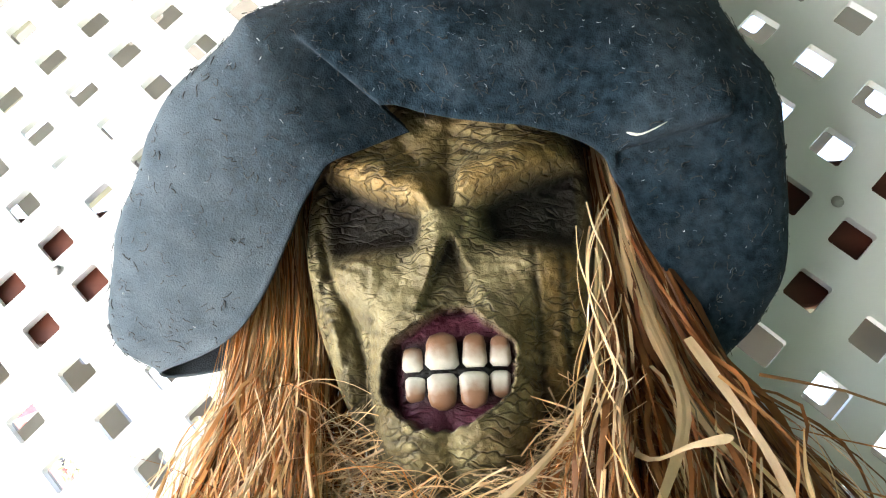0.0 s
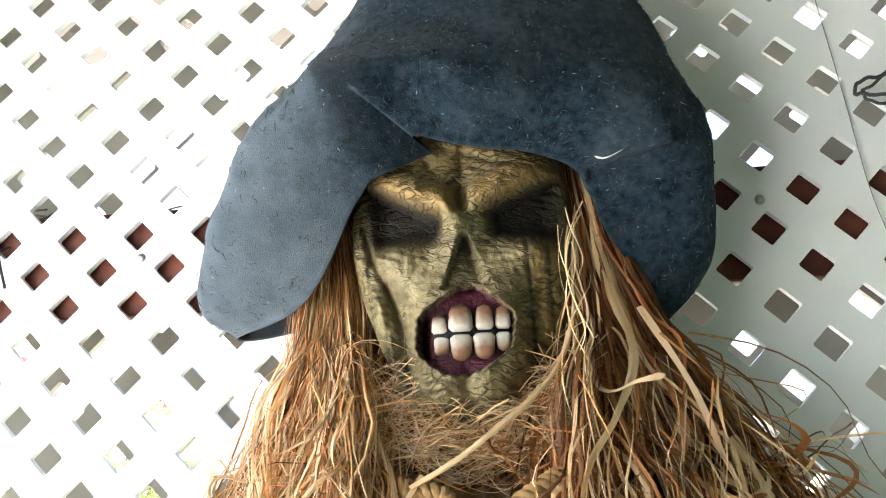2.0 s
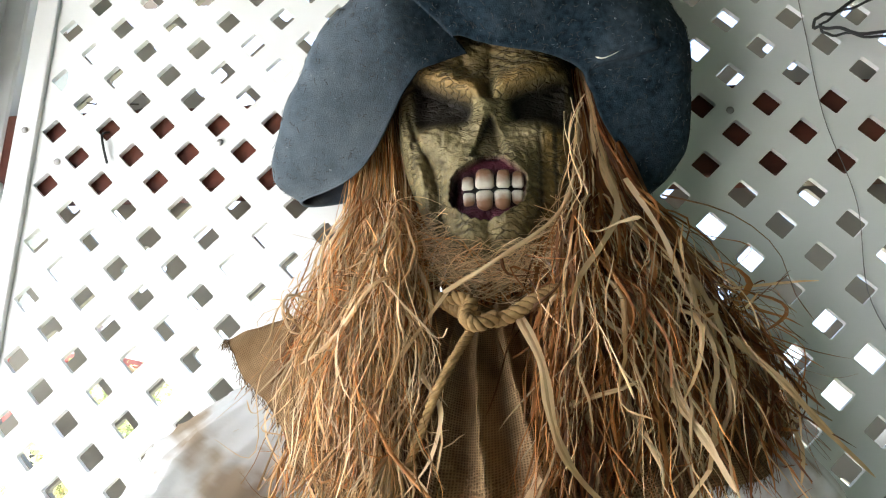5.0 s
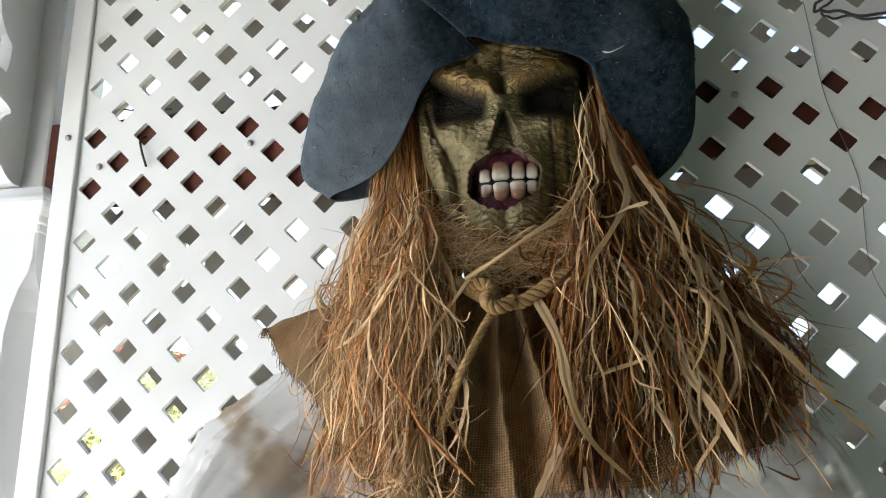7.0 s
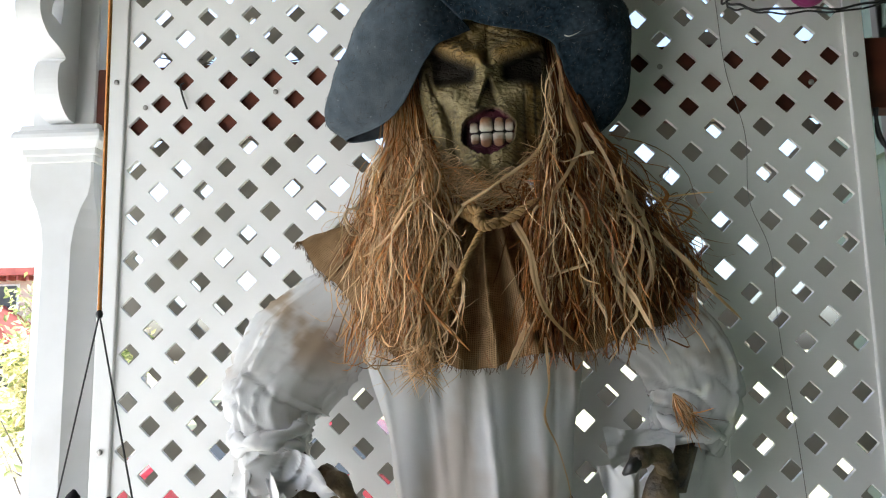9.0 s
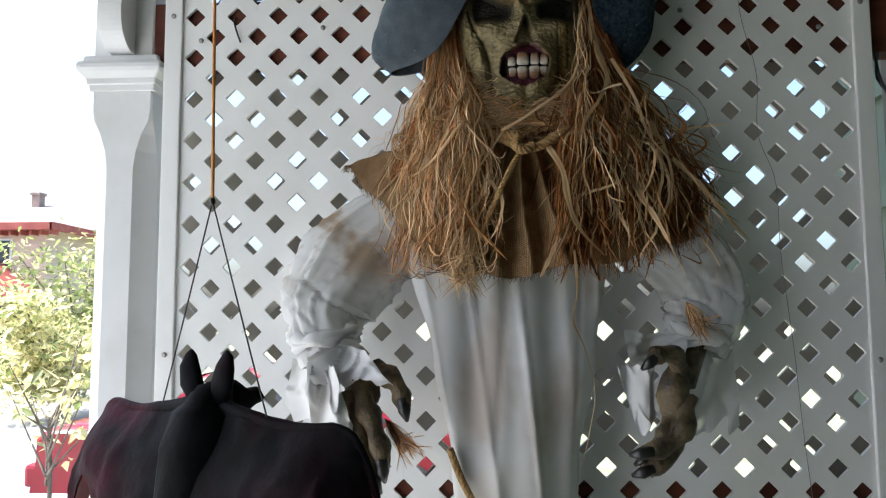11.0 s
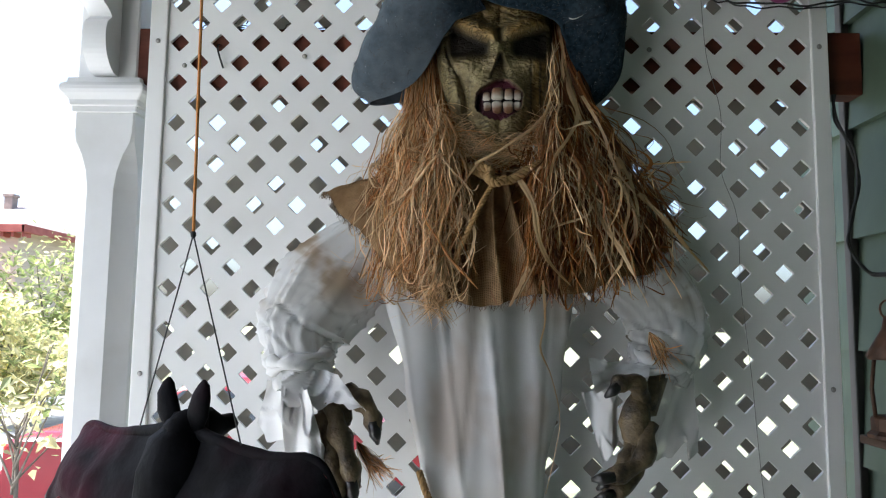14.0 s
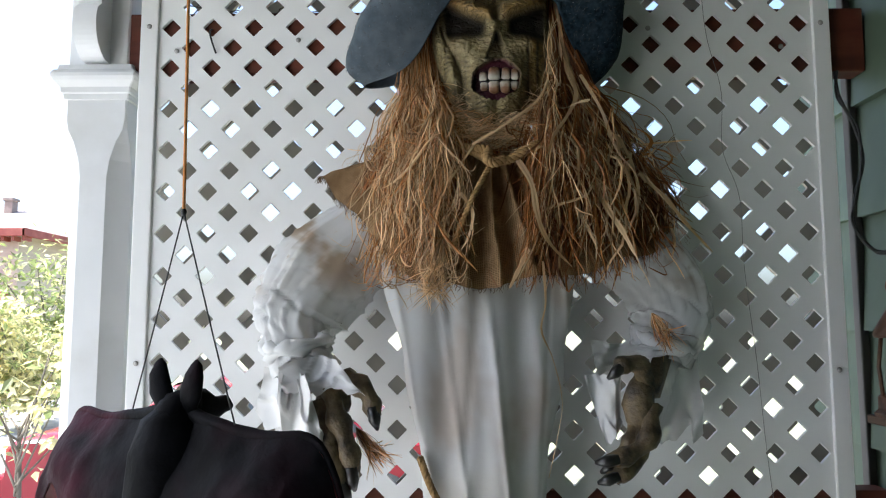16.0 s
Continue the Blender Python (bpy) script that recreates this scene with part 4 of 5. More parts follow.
                # a soft ridge runs up the flap from the tip of the fold
                w += 0.006 * bump1(p.x + 0.35 * (p.z - 1.96), -0.075, 0.013) * bump1(p.z, 1.985, 0.05)
            w += 0.007 * noise.noise(Vector((p.x * 9, p.y * 9, p.z * 12)) + Vector((4, 0, 1)))
            p = p + out * w
            p.y = min(p.y, -0.010)
            ring.append(p)
        outer.append(ring)
    th = 0.0045
    inner = []
    for r in range(rows, -1, -1):
        ring = []
        for j in range(N):
            p = outer[r][j]
            c = Vector((0.02, -0.07, p.z - 0.03))
            d = (c - p).normalized()
            q = p + d * th
            q.y = min(q.y, -0.0085)
            ring.append(q)
        inner.append(ring)
    b = Buf()
    b.loft(list(reversed(outer)) + [[(a + c) / 2 + Vector((0, 0, -0.002)) for a, c in zip(outer[0], inner[-1])]] + list(reversed(inner)), True, (True, True))
    # Paler towards the left flap: dust, plus the light falling there as colour.
    b.att = {"faded_lit": [min(1.0, max(0.0, 0.68 * sm(-0.03, -0.14, v[0]) * sm(2.14, 1.95, v[2]) * (0.75 + 0.35 * noise.noise(Vector(v) * 55)) + 0.25 * max(0.0, noise.noise(Vector(v) * 16)))) for v in b.v]}
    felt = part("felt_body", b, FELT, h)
    # loose fibres on the felt
    rng = random.Random(4)
    fl = Buf()
    for _ in range(2600):
        r, j = rng.randrange(2, 57), rng.randrange(N)
        p = outer[r][j]
        if p.y > -0.035:
            continue
        t1 = (outer[r][(j + 1) % N] - p).normalized()
        t2 = (outer[r + 1][j] - p).normalized()
        out = t2.cross(t1)
        if out.y > 0:
            out = -out
        out.normalize()
        dark = rng.random() < 0.6
        a, ln = rng.uniform(0, 6.28), rng.uniform(0.003, 0.0085) if dark else rng.uniform(0.001, 0.004)
        p = p + t1 * rng.uniform(-0.004, 0.004) + t2 * rng.uniform(-0.004, 0.004)
        pts, q = [], p + out * 0.0004
        for k in range(6):
            pts.append(q)
            a += rng.gauss(0, 0.75)
            q = q + (t1 * math.cos(a) + t2 * math.sin(a)) * ln / 5 + out * 0.0001
        fl.tube(pts, rng.uniform(0.00018, 0.00040) if dark else rng.uniform(0.0001, 0.00022), 3, 1 if dark else rng.choice((0, 2, 2, 2, 2, 2, 2, 2)))
    tagged(part("lint", fl, [mat("pale_lint", (0.45, 0.47, 0.5), (0.6, 0.62, 0.65), 90, 0.9, 0), CORD_BLACK, mat("blue_lint", (0.10, 0.125, 0.16), (0.19, 0.22, 0.26), 90, 0.9, 0)], h), kind="stuff")
    b = Buf()
    b.tube(spline([(0.122, -0.138, 1.909), (0.128, -0.140, 1.906), (0.136, -0.141, 1.908), (0.144, -0.141, 1.912)], 8), [0.0003, 0.0009, 0.0008, 0.0006, 0.0005, 0.0004, 0.0003, 0.0002], 5)
    part("lint_tuft", b, mat("white_lint", (0.6, 0.58, 0.5), (0.75, 0.73, 0.65), 90, 0.9, 0), h)


hat()

# ---- gown ----


def gown():
    g = thing("gown", "stained thin white cloth gown hanging on the scarecrow", "gown")
    # body: a flattened tube with long vertical folds
    b = Buf()
    rings = []
    N = 150
    for i in range(90):
        z = 1.64 - i * (1.64 - 0.30) / 89
        l = spline1([0.150, 0.163, 0.126, 0.099, 0.090, 0.090, 0.092, 0.10, 0.13, 0.15], (1.64 - z) / 1.34)
        r = spline1([0.160, 0.138, 0.118, 0.090, 0.080, 0.086, 0.095, 0.11, 0.14, 0.16], (1.64 - z) / 1.34)
        dep = spline1([0.018, 0.030, 0.058, 0.066, 0.058, 0.052, 0.050, 0.055, 0.06, 0.06], (1.64 - z) / 1.34)
        ring = []
        for j in range(N):
            a = 2 * math.pi * j / N
            s, c = math.sin(a), math.cos(a)
            x = (r if s > 0 else l) * s
            front = max(c, 0) ** 0.5
            amp = 0.0062 * sm(1.55, 1.40, z) + 0.002
            fold = 1.3 * math.sin(x * 42 + 0.8 + 0.9 * math.sin(z * 2.1)) * 0.6 + 0.4 * math.sin(x * 109 + 1.1 * math.sin(z * 2.7 + 1))
            fold += 0.9 * noise.noise(Vector((x * 24 + z * 0.8, 2.3, z * 1.1)))
            fold += 1.1 * (1 - abs(noise.noise(Vector((x * 17 + z * 1.3, 5.1, z * 0.8))))) ** 14
            fold -= 0.5 * (1 - abs(noise.noise(Vector((x * 14 - z * 1.1, 9.7, z * 0.6))))) ** 16
            fold += 0.18 * noise.noise(Vector((x * 40, 1.2, z * 26)))
            y = -0.066 - dep * (abs(c) ** 0.55) * (1 if c > 0 else -1) * (1 if c > 0 else 0.7) - amp * fold * front
            ring.append((0.0 + x, min(y, -0.008), z))
        rings.append(ring)
    b.loft(rings, True)
    b.att = {"soil": [0.5 * sm(0.05, 0.45, noise.noise(Vector((v[0] * 14, 3.0, v[2] * 5))) + 0.15 * noise.noise(Vector(v) * 60)) for v in b.v]}
    part("gown_body", b, CLOTH, g)

    def sleeve(name, pts, radii, seed, cloth=CLOTH):
        line, n = spline(pts, 90), 90
        b = Buf()
        rings = []
        side = Vector((0, -1, 0))
        for i, p in enumerate(line):
            t = (line[min(i + 1, n - 1)] - line[max(i - 1, 0)]).normalized()
            side = (side - t * side.dot(t)).normalized()
            other = t.cross(side)
            r = spline1(radii, i / (n - 1))
            ring = []
            for j in range(84):
                a = 2 * math.pi * j / 84
                d = side * math.cos(a) * (0.42 + 0.2 * i / n) + other * math.sin(a)
                q = p + d * r
                wv = noise.noise(q * 8 + Vector((seed, 0, 0)))
                low = sm(30, 62, i)
                k = 0.10 * noise.noise(q * 9 + Vector((0, seed, 0)))
                # long soft folds running down the arm, crumpled at the elbow
                k += (0.10 + 0.12 * low) * math.sin(a * 3 + 1.6 * wv + i * 0.012 + seed)
                k += 0.15 * sm(8, 24, i) * math.sin(a * 7 + 3.0 * wv + i * 0.035 + seed) ** 3
                k += (0.30 + 0.32 * low) * (1 - abs(noise.noise(Vector((a * 2.6 + 1.5 * wv, i * 0.014 + seed, 3.0))))) ** 16
                k -= 0.5 * low * (1 - abs(noise.noise(Vector((q.x * 15 + q.z * 19, seed, q.z * 9 - q.x * 12))))) ** 14
                k += 0.16 * low * noise.noise(q * 48)
                q = p + d * r * (1.03 + 0.30 * k)
                q.y = min(q.y, -0.010)
                ring.append(q)
            rings.append(ring)
        b.loft(rings, True)
        b.att = {"soil": [min(0.85, 0.9 * sm(-0.05, 0.4, noise.noise(Vector((v[0] * 13 + v[2] * 9, seed, v[2] * 13)) + Vector((2.2, 0, 0))) + 0.35 * noise.noise(Vector(v) * 75)) + 0.7 * sm(0.50, 0.62, noise.noise(Vector(v) * 105))) * sm(1.43, 1.50, v[2]) for v in b.v]}
        return part(name, b, cloth, g)

    sleeve("sleeve", [(-0.125, -0.042, 1.565), (-0.195, -0.042, 1.545), (-0.250, -0.054, 1.492), (-0.288, -0.080, 1.428), (-0.287, -0.100, 1.385), (-0.274, -0.110, 1.340)], [0.055, 0.068, 0.076, 0.067, 0.047, 0.040], 1.0)
    sleeve("sleeve", [(0.12, -0.034, 1.565), (0.205, -0.028, 1.540), (0.265, -0.042, 1.490), (0.285, -0.060, 1.430), (0.276, -0.070, 1.390), (0.262, -0.078, 1.355)], [0.045, 0.058, 0.058, 0.054, 0.050, 0.042], 4.0, SHEER)

    def flap(corners, seed, wave=0.006, cloth=CLOTH):
        """A loose torn end of cloth."""
        b = Buf()
        n = 22
        grid = []
        A, B, C, D = [Vector(c) for c in corners]
        for i in range(n):
            row = []
            for j in range(n):
                u, v = i / (n - 1), j / (n - 1)
                p = (A * (1 - u) + B * u) * (1 - v) + (D * (1 - u) + C * u) * v
                crease = (1 - abs(noise.noise(Vector((u * 3.2 + v * 1.1, seed, v * 1.4))))) ** 8
                torn = sm(0.75, 1.0, v) * noise.noise(Vector((u * 6, seed, 1.0)))
                p = p + Vector((0.012 * torn, -1.5 * wave * math.sin(u * 6 + seed + v * 2.4) - 1.4 * wave * crease - wave * 0.8 * noise.noise(p * 40), 0.3 * wave * math.sin(u * 11 + seed) + 0.022 * torn))
                row.append(p)
            grid.append(row)
        b.loft(grid, False)
        back = [[p + Vector((0, 0.0012, 0)) for p in row] for row in grid]
        b.loft(back, False)
        return part("cuff", b, cloth, g)

    # knotted cloth and torn cuffs at the wrists
    flap([(-0.300, -0.150, 1.362), (-0.215, -0.172, 1.362), (-0.172, -0.190, 1.312), (-0.292, -0.172, 1.318)], 0.4, 0.008)
    flap([(-0.298, -0.160, 1.340), (-0.255, -0.178, 1.340), (-0.224, -0.192, 1.240), (-0.292, -0.165, 1.216)], 1.7, 0.010)
    flap([(-0.335, -0.100, 1.345), (-0.270, -0.140, 1.350), (-0.232, -0.145, 1.225), (-0.355, -0.090, 1.275)], 2.9, 0.009)
    flap([(0.150, -0.120, 1.385), (0.245, -0.105, 1.375), (0.235, -0.110, 1.340), (0.158, -0.128, 1.338)], 0.9, 0.005)
    flap([(0.142, -0.110, 1.335), (0.196, -0.115, 1.335), (0.196, -0.110, 1.255), (0.176, -0.105, 1.232)], 3.1, 0.005)
    flap([(0.240, -0.080, 1.38), (0.330, -0.060, 1.40), (0.335, -0.045, 1.24), (0.235, -0.060, 1.23)], 5.1, 0.008, SHEER)
    b = Buf()
    for k in range(3):
        pts = []
        for i in range(26):
            a = i / 25 * 2 * math.pi
            pts.append((-0.283 + 0.040 * math.cos(a), -0.112 - 0.034 * math.sin(a), 1.372 + 0.014 * math.sin(a + k * 1.4) + 0.012 * (k - 1)))
        b.tube(pts, [0.008 + 0.003 * math.sin(i * 1.1 + k) for i in range(26)], 8, knob=0.5)
    part("wrist_knot", b, CLOTH, g)
    b = Buf()
    for k in range(3):
        pts = []
        for i in range(26):
            a = i / 25 * 2 * math.pi
            pts.append((0.272 + 0.040 * math.cos(a), -0.078 - 0.034 * math.sin(a), 1.375 + 0.014 * math.sin(a + k * 1.9) + 0.012 * (k - 1)))
        b.tube(pts, [0.008 + 0.003 * math.sin(i * 1.3 + k) for i in range(26)], 8, knob=0.5)
    part("wrist_knot", b, CLOTH, g)


gown()

# ---- burlap collar ----


def collar():
    c = thing("burlap_collar", "frayed brown burlap cape gathered at the scarecrow's neck", "collar")
    b = Buf()
    rows, N = 60, 200
    grid = []
    uv = []
    for i in range(rows):
        v = i / (rows - 1)
        row = []
        for j in range(N):
            u = j / (N - 1) * 2 - 1
            # hem line: long in the middle, rising to pointed shoulders
            top = Vector((0.012 + 0.075 * math.sin(u * 1.75), -0.062 - 0.052 * math.cos(u * 1.75), 1.675 - 0.006 * math.cos(u * 9)))
            hemz = 1.474 + 0.31 * max(0.0, abs(math.sin(u * 1.571)) - 0.43) - 0.012 * bump1(u, 0.0, 0.13) + 0.005 * math.sin(u * 21) if u < 0 else 1.478 + 0.10 * u ** 1.8 - 0.016 * bump1(u, 0.0, 0.13) + 0.006 * math.sin(u * 17)
            hem = Vector((0.012 + (0.282 if u < 0 else 0.290) * math.sin(u * 1.571), -0.040 - 0.104 * max(math.cos(u * 1.571), 0.0) ** 1.7, hemz))
            mid = (top + hem) / 2 + Vector((0.02 * u, -0.012, 0.020))
            p = top * (1 - v) ** 2 + mid * 2 * v * (1 - v) + hem * v * v
            amp = 0.016 * math.exp(-((u - 0.02) / 0.30) ** 2) * (0.35 + 1.6 * v * (1.05 - v)) + 0.0006 * v
            f = 1.2 - 2.4 * abs(math.sin(u * 27 + 0.7 * math.sin(v * 3 + 1))) ** 0.7 + 0.4 * math.sin(u * 61 + 1.0)
            p = p + Vector((0, -amp * f, 0)) + Vector((0, -0.009 * noise.noise(p * 13) - 0.003 * noise.noise(p * 30), 0.003 * noise.noise(p * 60) * v))
            p.y = min(p.y, -0.018)
            row.append(p)
            uv.append((u * 0.30, v * 0.20))
        grid.append(row)
    b.loft(grid, False)
    back = [[p + Vector((0, 0.0025, 0)) for p in row] for row in grid]
    b.loft(back, False)
    b.loft([grid[-1], back[-1]], False)
    ob = part("burlap_cloth", b, BURLAP, c)
    layer = ob.data.uv_layers.new(name="weave")
    total = rows * N
    for loop in ob.data.loops:
        k = loop.vertex_index % total
        layer.data[loop.index].uv = uv[k] if loop.vertex_index < 2 * total else (0, 0)
    # frayed threads along the hem
    rng = random.Random(11)
    f = Buf()
    for j in range(0, N, 1):
        p = grid[-1][j]
        for _ in range(2):
            d = Vector((rng.gauss(0, 0.5), rng.gauss(-0.1, 0.3), -1)).normalized() * rng.uniform(0.003, 0.012)
            q = p + Vector((rng.uniform(-0.002, 0.002), 0, 0))
            f.tube([q + Vector((0, 0, 0.001)), q + d * 0.5 + Vector((rng.gauss(0, 0.001), 0, 0)), q + d], 0.00035, 3)
    tagged(part("frayed_hem", f, BURLAP, c), kind="stuff")


collar()

# ---- rope ----


def rope_along(b, pts, r, turns, strands=3, n=90):
    line = spline(pts, n)
    side = Vector((0.2, -1, 0.1))
    frames = []
    for i, p in enumerate(line):
        t = (line[min(i + 1, n - 1)] - line[max(i - 1, 0)]).normalized()
        side = (side - t * side.dot(t)).normalized()
        frames.append((p, side.copy(), t.cross(side)))
    for k in range(strands):
        path = []
        for i, (p, s1, s2) in enumerate(frames):
            a = 2 * math.pi * (turns * i / n + k / strands)
            path.append(p + (s1 * math.cos(a) + s2 * math.sin(a)) * r * 0.52)
        b.tube(path, r * 0.56, 7)


def rope():
    t = thing("rope", "twisted tan sisal rope tied round the scarecrow's neck", "rope")
    b = Buf()
    rope_along(b, [(-0.058, -0.105, 1.682), (-0.033, -0.132, 1.674), (-0.010, -0.144, 1.659), (0.007, -0.152, 1.650), (0.030, -0.154, 1.649), (0.057, -0.150, 1.665), (0.080, -0.140, 1.677), (0.104, -0.118, 1.672), (0.117, -0.090, 1.677)], 0.0068, 12)
    part("neck_loop", b, ROPE, t)
    b = Buf()
    rope_along(b, [(0.024, -0.158, 1.650), (0.008, -0.166, 1.642), (-0.002, -0.163, 1.650), (0.002, -0.154, 1.664), (-0.016, -0.146, 1.670)], 0.0066, 4, n=50)
    part("knot", b, ROPE, t)
    b = Buf()
    rope_along(b, [(0.008, -0.158, 1.646), (-0.006, -0.166, 1.622), (-0.026, -0.172, 1.582), (-0.044, -0.152, 1.542), (-0.054, -0.152, 1.512)], 0.0042, 9, n=60)
    part("hanging_end", b, ROPE, t)
    b = Buf()
    rope_along(b, [(-0.100, -0.120, 1.215), (-0.086, -0.128, 1.180), (-0.068, -0.130, 1.145), (-0.045, -0.130, 1.105), (0.0, -0.128, 1.070), (0.07, -0.112, 1.065)], 0.0056, 10, n=60)
    part("waist_tie", b, ROPE, t)


rope()

# ---- raffia hair ----


def strand(b, rng, pts, w, m, wob=0.004, flat=0.22, n=12, freq=16.0, twist=2.2):
    """A flat creased strip of raffia that wanders and twists along its way."""
    line = spline(pts, n)
    sd = Vector((rng.uniform(-50, 50), rng.uniform(-50, 50), rng.uniform(-50, 50)))
    a0, tw = rng.uniform(-1.3, 1.3), rng.uniform(-twist, twist)
    ph = rng.uniform(0, 6.28)
    out = []
    for i, p in enumerate(line):
        t = i / (n - 1)
        o = noise.noise_vector(p * freq + sd) + 0.16 * noise.noise_vector(p * freq * 2.5 + sd)
        out.append(p + Vector((o.x, 0.6 * o.y, 0.5 * o.z)) * wob * (0.3 + 1.5 * t))
    rings = []
    side = Vector((1, 0, 0))
    for i, p in enumerate(out):
        t = out[min(i + 1, n - 1)] - out[max(i - 1, 0)]
        if t.length < 1e-6:
            t = Vector((0, 0, -1))
        t.normalize()
        side = side - t * side.dot(t)
        if side.length < 1e-4:
            side = t.orthogonal()
        side.normalize()
        f = t.cross(side)
        a = a0 + tw * i / (n - 1)
        s = side * math.cos(a) + f * math.sin(a)
        q = f * math.cos(a) - side * math.sin(a)
        k = w * (0.8 + 0.25 * math.sin(ph + i * 0.5)) * (1.0 if i < n - 2 else (0.7 if i < n - 1 else 0.25))
        c = max(min(k * 0.3, 0.0006), 0.00012)
        rings.append([p + s * k + q * k * 0.22, p + q * c, p - s * k + q * k * 0.22, p - q * c])
    b.loft(rings, True, (True, True), m, False)


def hair():
    h = thing("raffia_wig", "long tangled rust and straw coloured raffia under the hat", "wig")
    rng = random.Random(21)

    def lock(name, kinds, side, label):
        b = Buf()
        for count, wmin, wmax, pale, wob, freq, spread in kinds:
            clumps = [(rng.random(), rng.random(), rng.gauss(0, spread), [rng.gauss(0, 0.009) for _ in range(4)], rng.random()) for _ in range(max(count // 9, 8))]
            for _ in range(count):
                c, layer, drift, off, short = rng.choice(clumps)
                s = min(max(c + rng.gauss(0, 0.06), 0.0), 1.0)
                e = min(max(s + drift + rng.gauss(0, 0.10), -0.06), 1.06)
                q = (s + e) / 2
                layer = min(max(layer + rng.gauss(0, 0.15), 0), 1)
                drop = min(1.0, 0.75 * short + 0.35 * rng.random())
                if side < 0:
                    x0, xm, x1, x2 = -0.126 + 0.034 * s, -0.130 + 0.050 * s, -0.158 + 0.098 * q, -0.180 + 0.112 * e
                    z0, z1, z2 = 1.918 - 0.02 * rng.random(), 1.70, 1.470 + 0.12 * drop * drop
                    ym = -0.050 - 0.022 * layer
                else:
                    x0, xm, x1, x2 = 0.106 + 0.012 * s, 0.106 + 0.052 * s, 0.090 + 0.142 * q, 0.080 + 0.200 * e
                    z0, z1, z2 = 1.942 - 0.02 * rng.random(), 1.715 - 0.02 * s, 1.452 + 0.14 * drop * drop + 0.03 * e
                    ym = -0.056 - 0.026 * layer
                o = 1 - q if side < 0 else q
                y1 = min(-0.142 + 0.086 * max(o, 0) ** 1.2 + 0.040 * (1 - layer), -0.042)
                y2 = min(-0.162 + 0.096 * max(o, 0) ** 1.2 + 0.030 * (1 - layer), -0.052)
                if rng.random() < 0.35:
                    z2 += rng.uniform(0.02, 0.16)
                pts = [(x0, -0.050 - 0.014 * layer, z0), (xm + off[0] * 0.5 + rng.gauss(0, 0.004), ym, 1.80),
                       (x1 + off[1] + rng.gauss(0, 0.008), y1 + off[3] * 0.6, z1 + rng.gauss(0, 0.02)),
                       (x2 * 0.6 + x1 * 0.4 + off[2] + rng.gauss(0, 0.017), y2 - 0.006 + off[0] * 0.5, (z1 + z2) / 2 + rng.gauss(0, 0.012)),
                       (x2 + off[3] + rng.gauss(0, 0.020), y2 + rng.gauss(0, 0.008), z2)]
                if rng.random() < (0.3 if side < 0 else 0.08):
                    k = rng.choice((-1, 1))
                    pts.append((pts[-1][0] + k * rng.uniform(0.008, 0.035), pts[-1][1] - 0.006, pts[-1][2] + rng.uniform(-0.012, 0.02)))
                strand(b, rng, pts, wmin + (wmax - wmin) * rng.random() ** 2, 1 if rng.random() < pale else 0, wob * rng.uniform(0.5, 1.5), n=24, freq=freq, twist=2.2 if wmax < 0.002 else 5.0)
        return tagged(part(name, b, [RAFFIA if side < 0 else RUST_RAFFIA_SHADED, STRAW], h, label), kind="stuff")

    # More pale strips left, few right: side light put into the colour mix.
    lock("lock", ((1050, 0.0003, 0.0011, 0.50, 0.009, 13.0, 0.16), (280, 0.0005, 0.0021, 0.70, 0.014, 14.0, 0.32)), -1, "fine frizzy rust raffia lock")
    lock("lock", ((380, 0.0003, 0.0012, 0.06, 0.009, 12.0, 0.18), (290, 0.0010, 0.0028, 0.15, 0.012, 10.0, 0.28), (150, 0.0018, 0.0038, 0.45, 0.019, 13.0, 0.24)), 1, "broad rust raffia lock spreading over the shoulder")

    # loose pale wisps crossing over both locks and the cape
    b = Buf()
    for k in range(230):
        s = -1 if k % 5 < 3 else 1
        x = (-0.062 - 0.090 * rng.random()) if s < 0 else (0.085 + 0.16 * rng.random())
        z = rng.uniform(1.60, 1.76)
        y = -0.166 + 0.45 * max(abs(x - 0.02) - 0.08, 0)
        d = rng.gauss(0.0, 0.032)
        ln = rng.uniform(0.06, 0.16)
        strand(b, rng, [(x, y + 0.012, z), (x + d * 0.4, y - 0.004, z - ln * 0.35), (x + d * 0.7, y - 0.010, z - ln * 0.7), (x + d, y - 0.006, z - ln)], rng.uniform(0.0003, 0.0012), 1 if rng.random() < 0.85 else 0, 0.013, n=24, freq=17.0, twist=4.0)
    tagged(part("wisp_tangle", b, [RAFFIA, STRAW], h, "loose pale curled wisps"), kind="stuff")

    b = Buf()
    for _ in range(420):
        s = rng.uniform(-1, 1)
        x = 0.01 + (0.118 if s > 0 else 0.122) * s
        strand(b, rng, [(x, -0.034 - 0.02 * rng.random(), 1.93), (x * 1.1, -0.036 - 0.02 * rng.random(), 1.82), (x * 1.35 + rng.gauss(0, 0.012), -0.05 - 0.03 * rng.random(), 1.72), (x * 1.8 + rng.gauss(0, 0.02), -0.08, 1.60)], rng.uniform(0.0008, 0.0022), 0, 0.006)
    # Back lock in the darker copy as well, shade included.
    tagged(part("back_lock", b, [RUST_RAFFIA_SHADED, STRAW], h), kind="stuff")

    # tangled fibres under the chin
    b = Buf()
    for _ in range(520):
        a = rng.uniform(-1.15, 1.15)
        c = Vector((FX + 0.082 * math.sin(a), -0.070 - 0.052 * math.cos(a), 1.697 + 0.072 * abs(math.sin(a)) ** 2.5 + rng.gauss(0, 0.009)))
        ln = rng.uniform(0.03, 0.09)
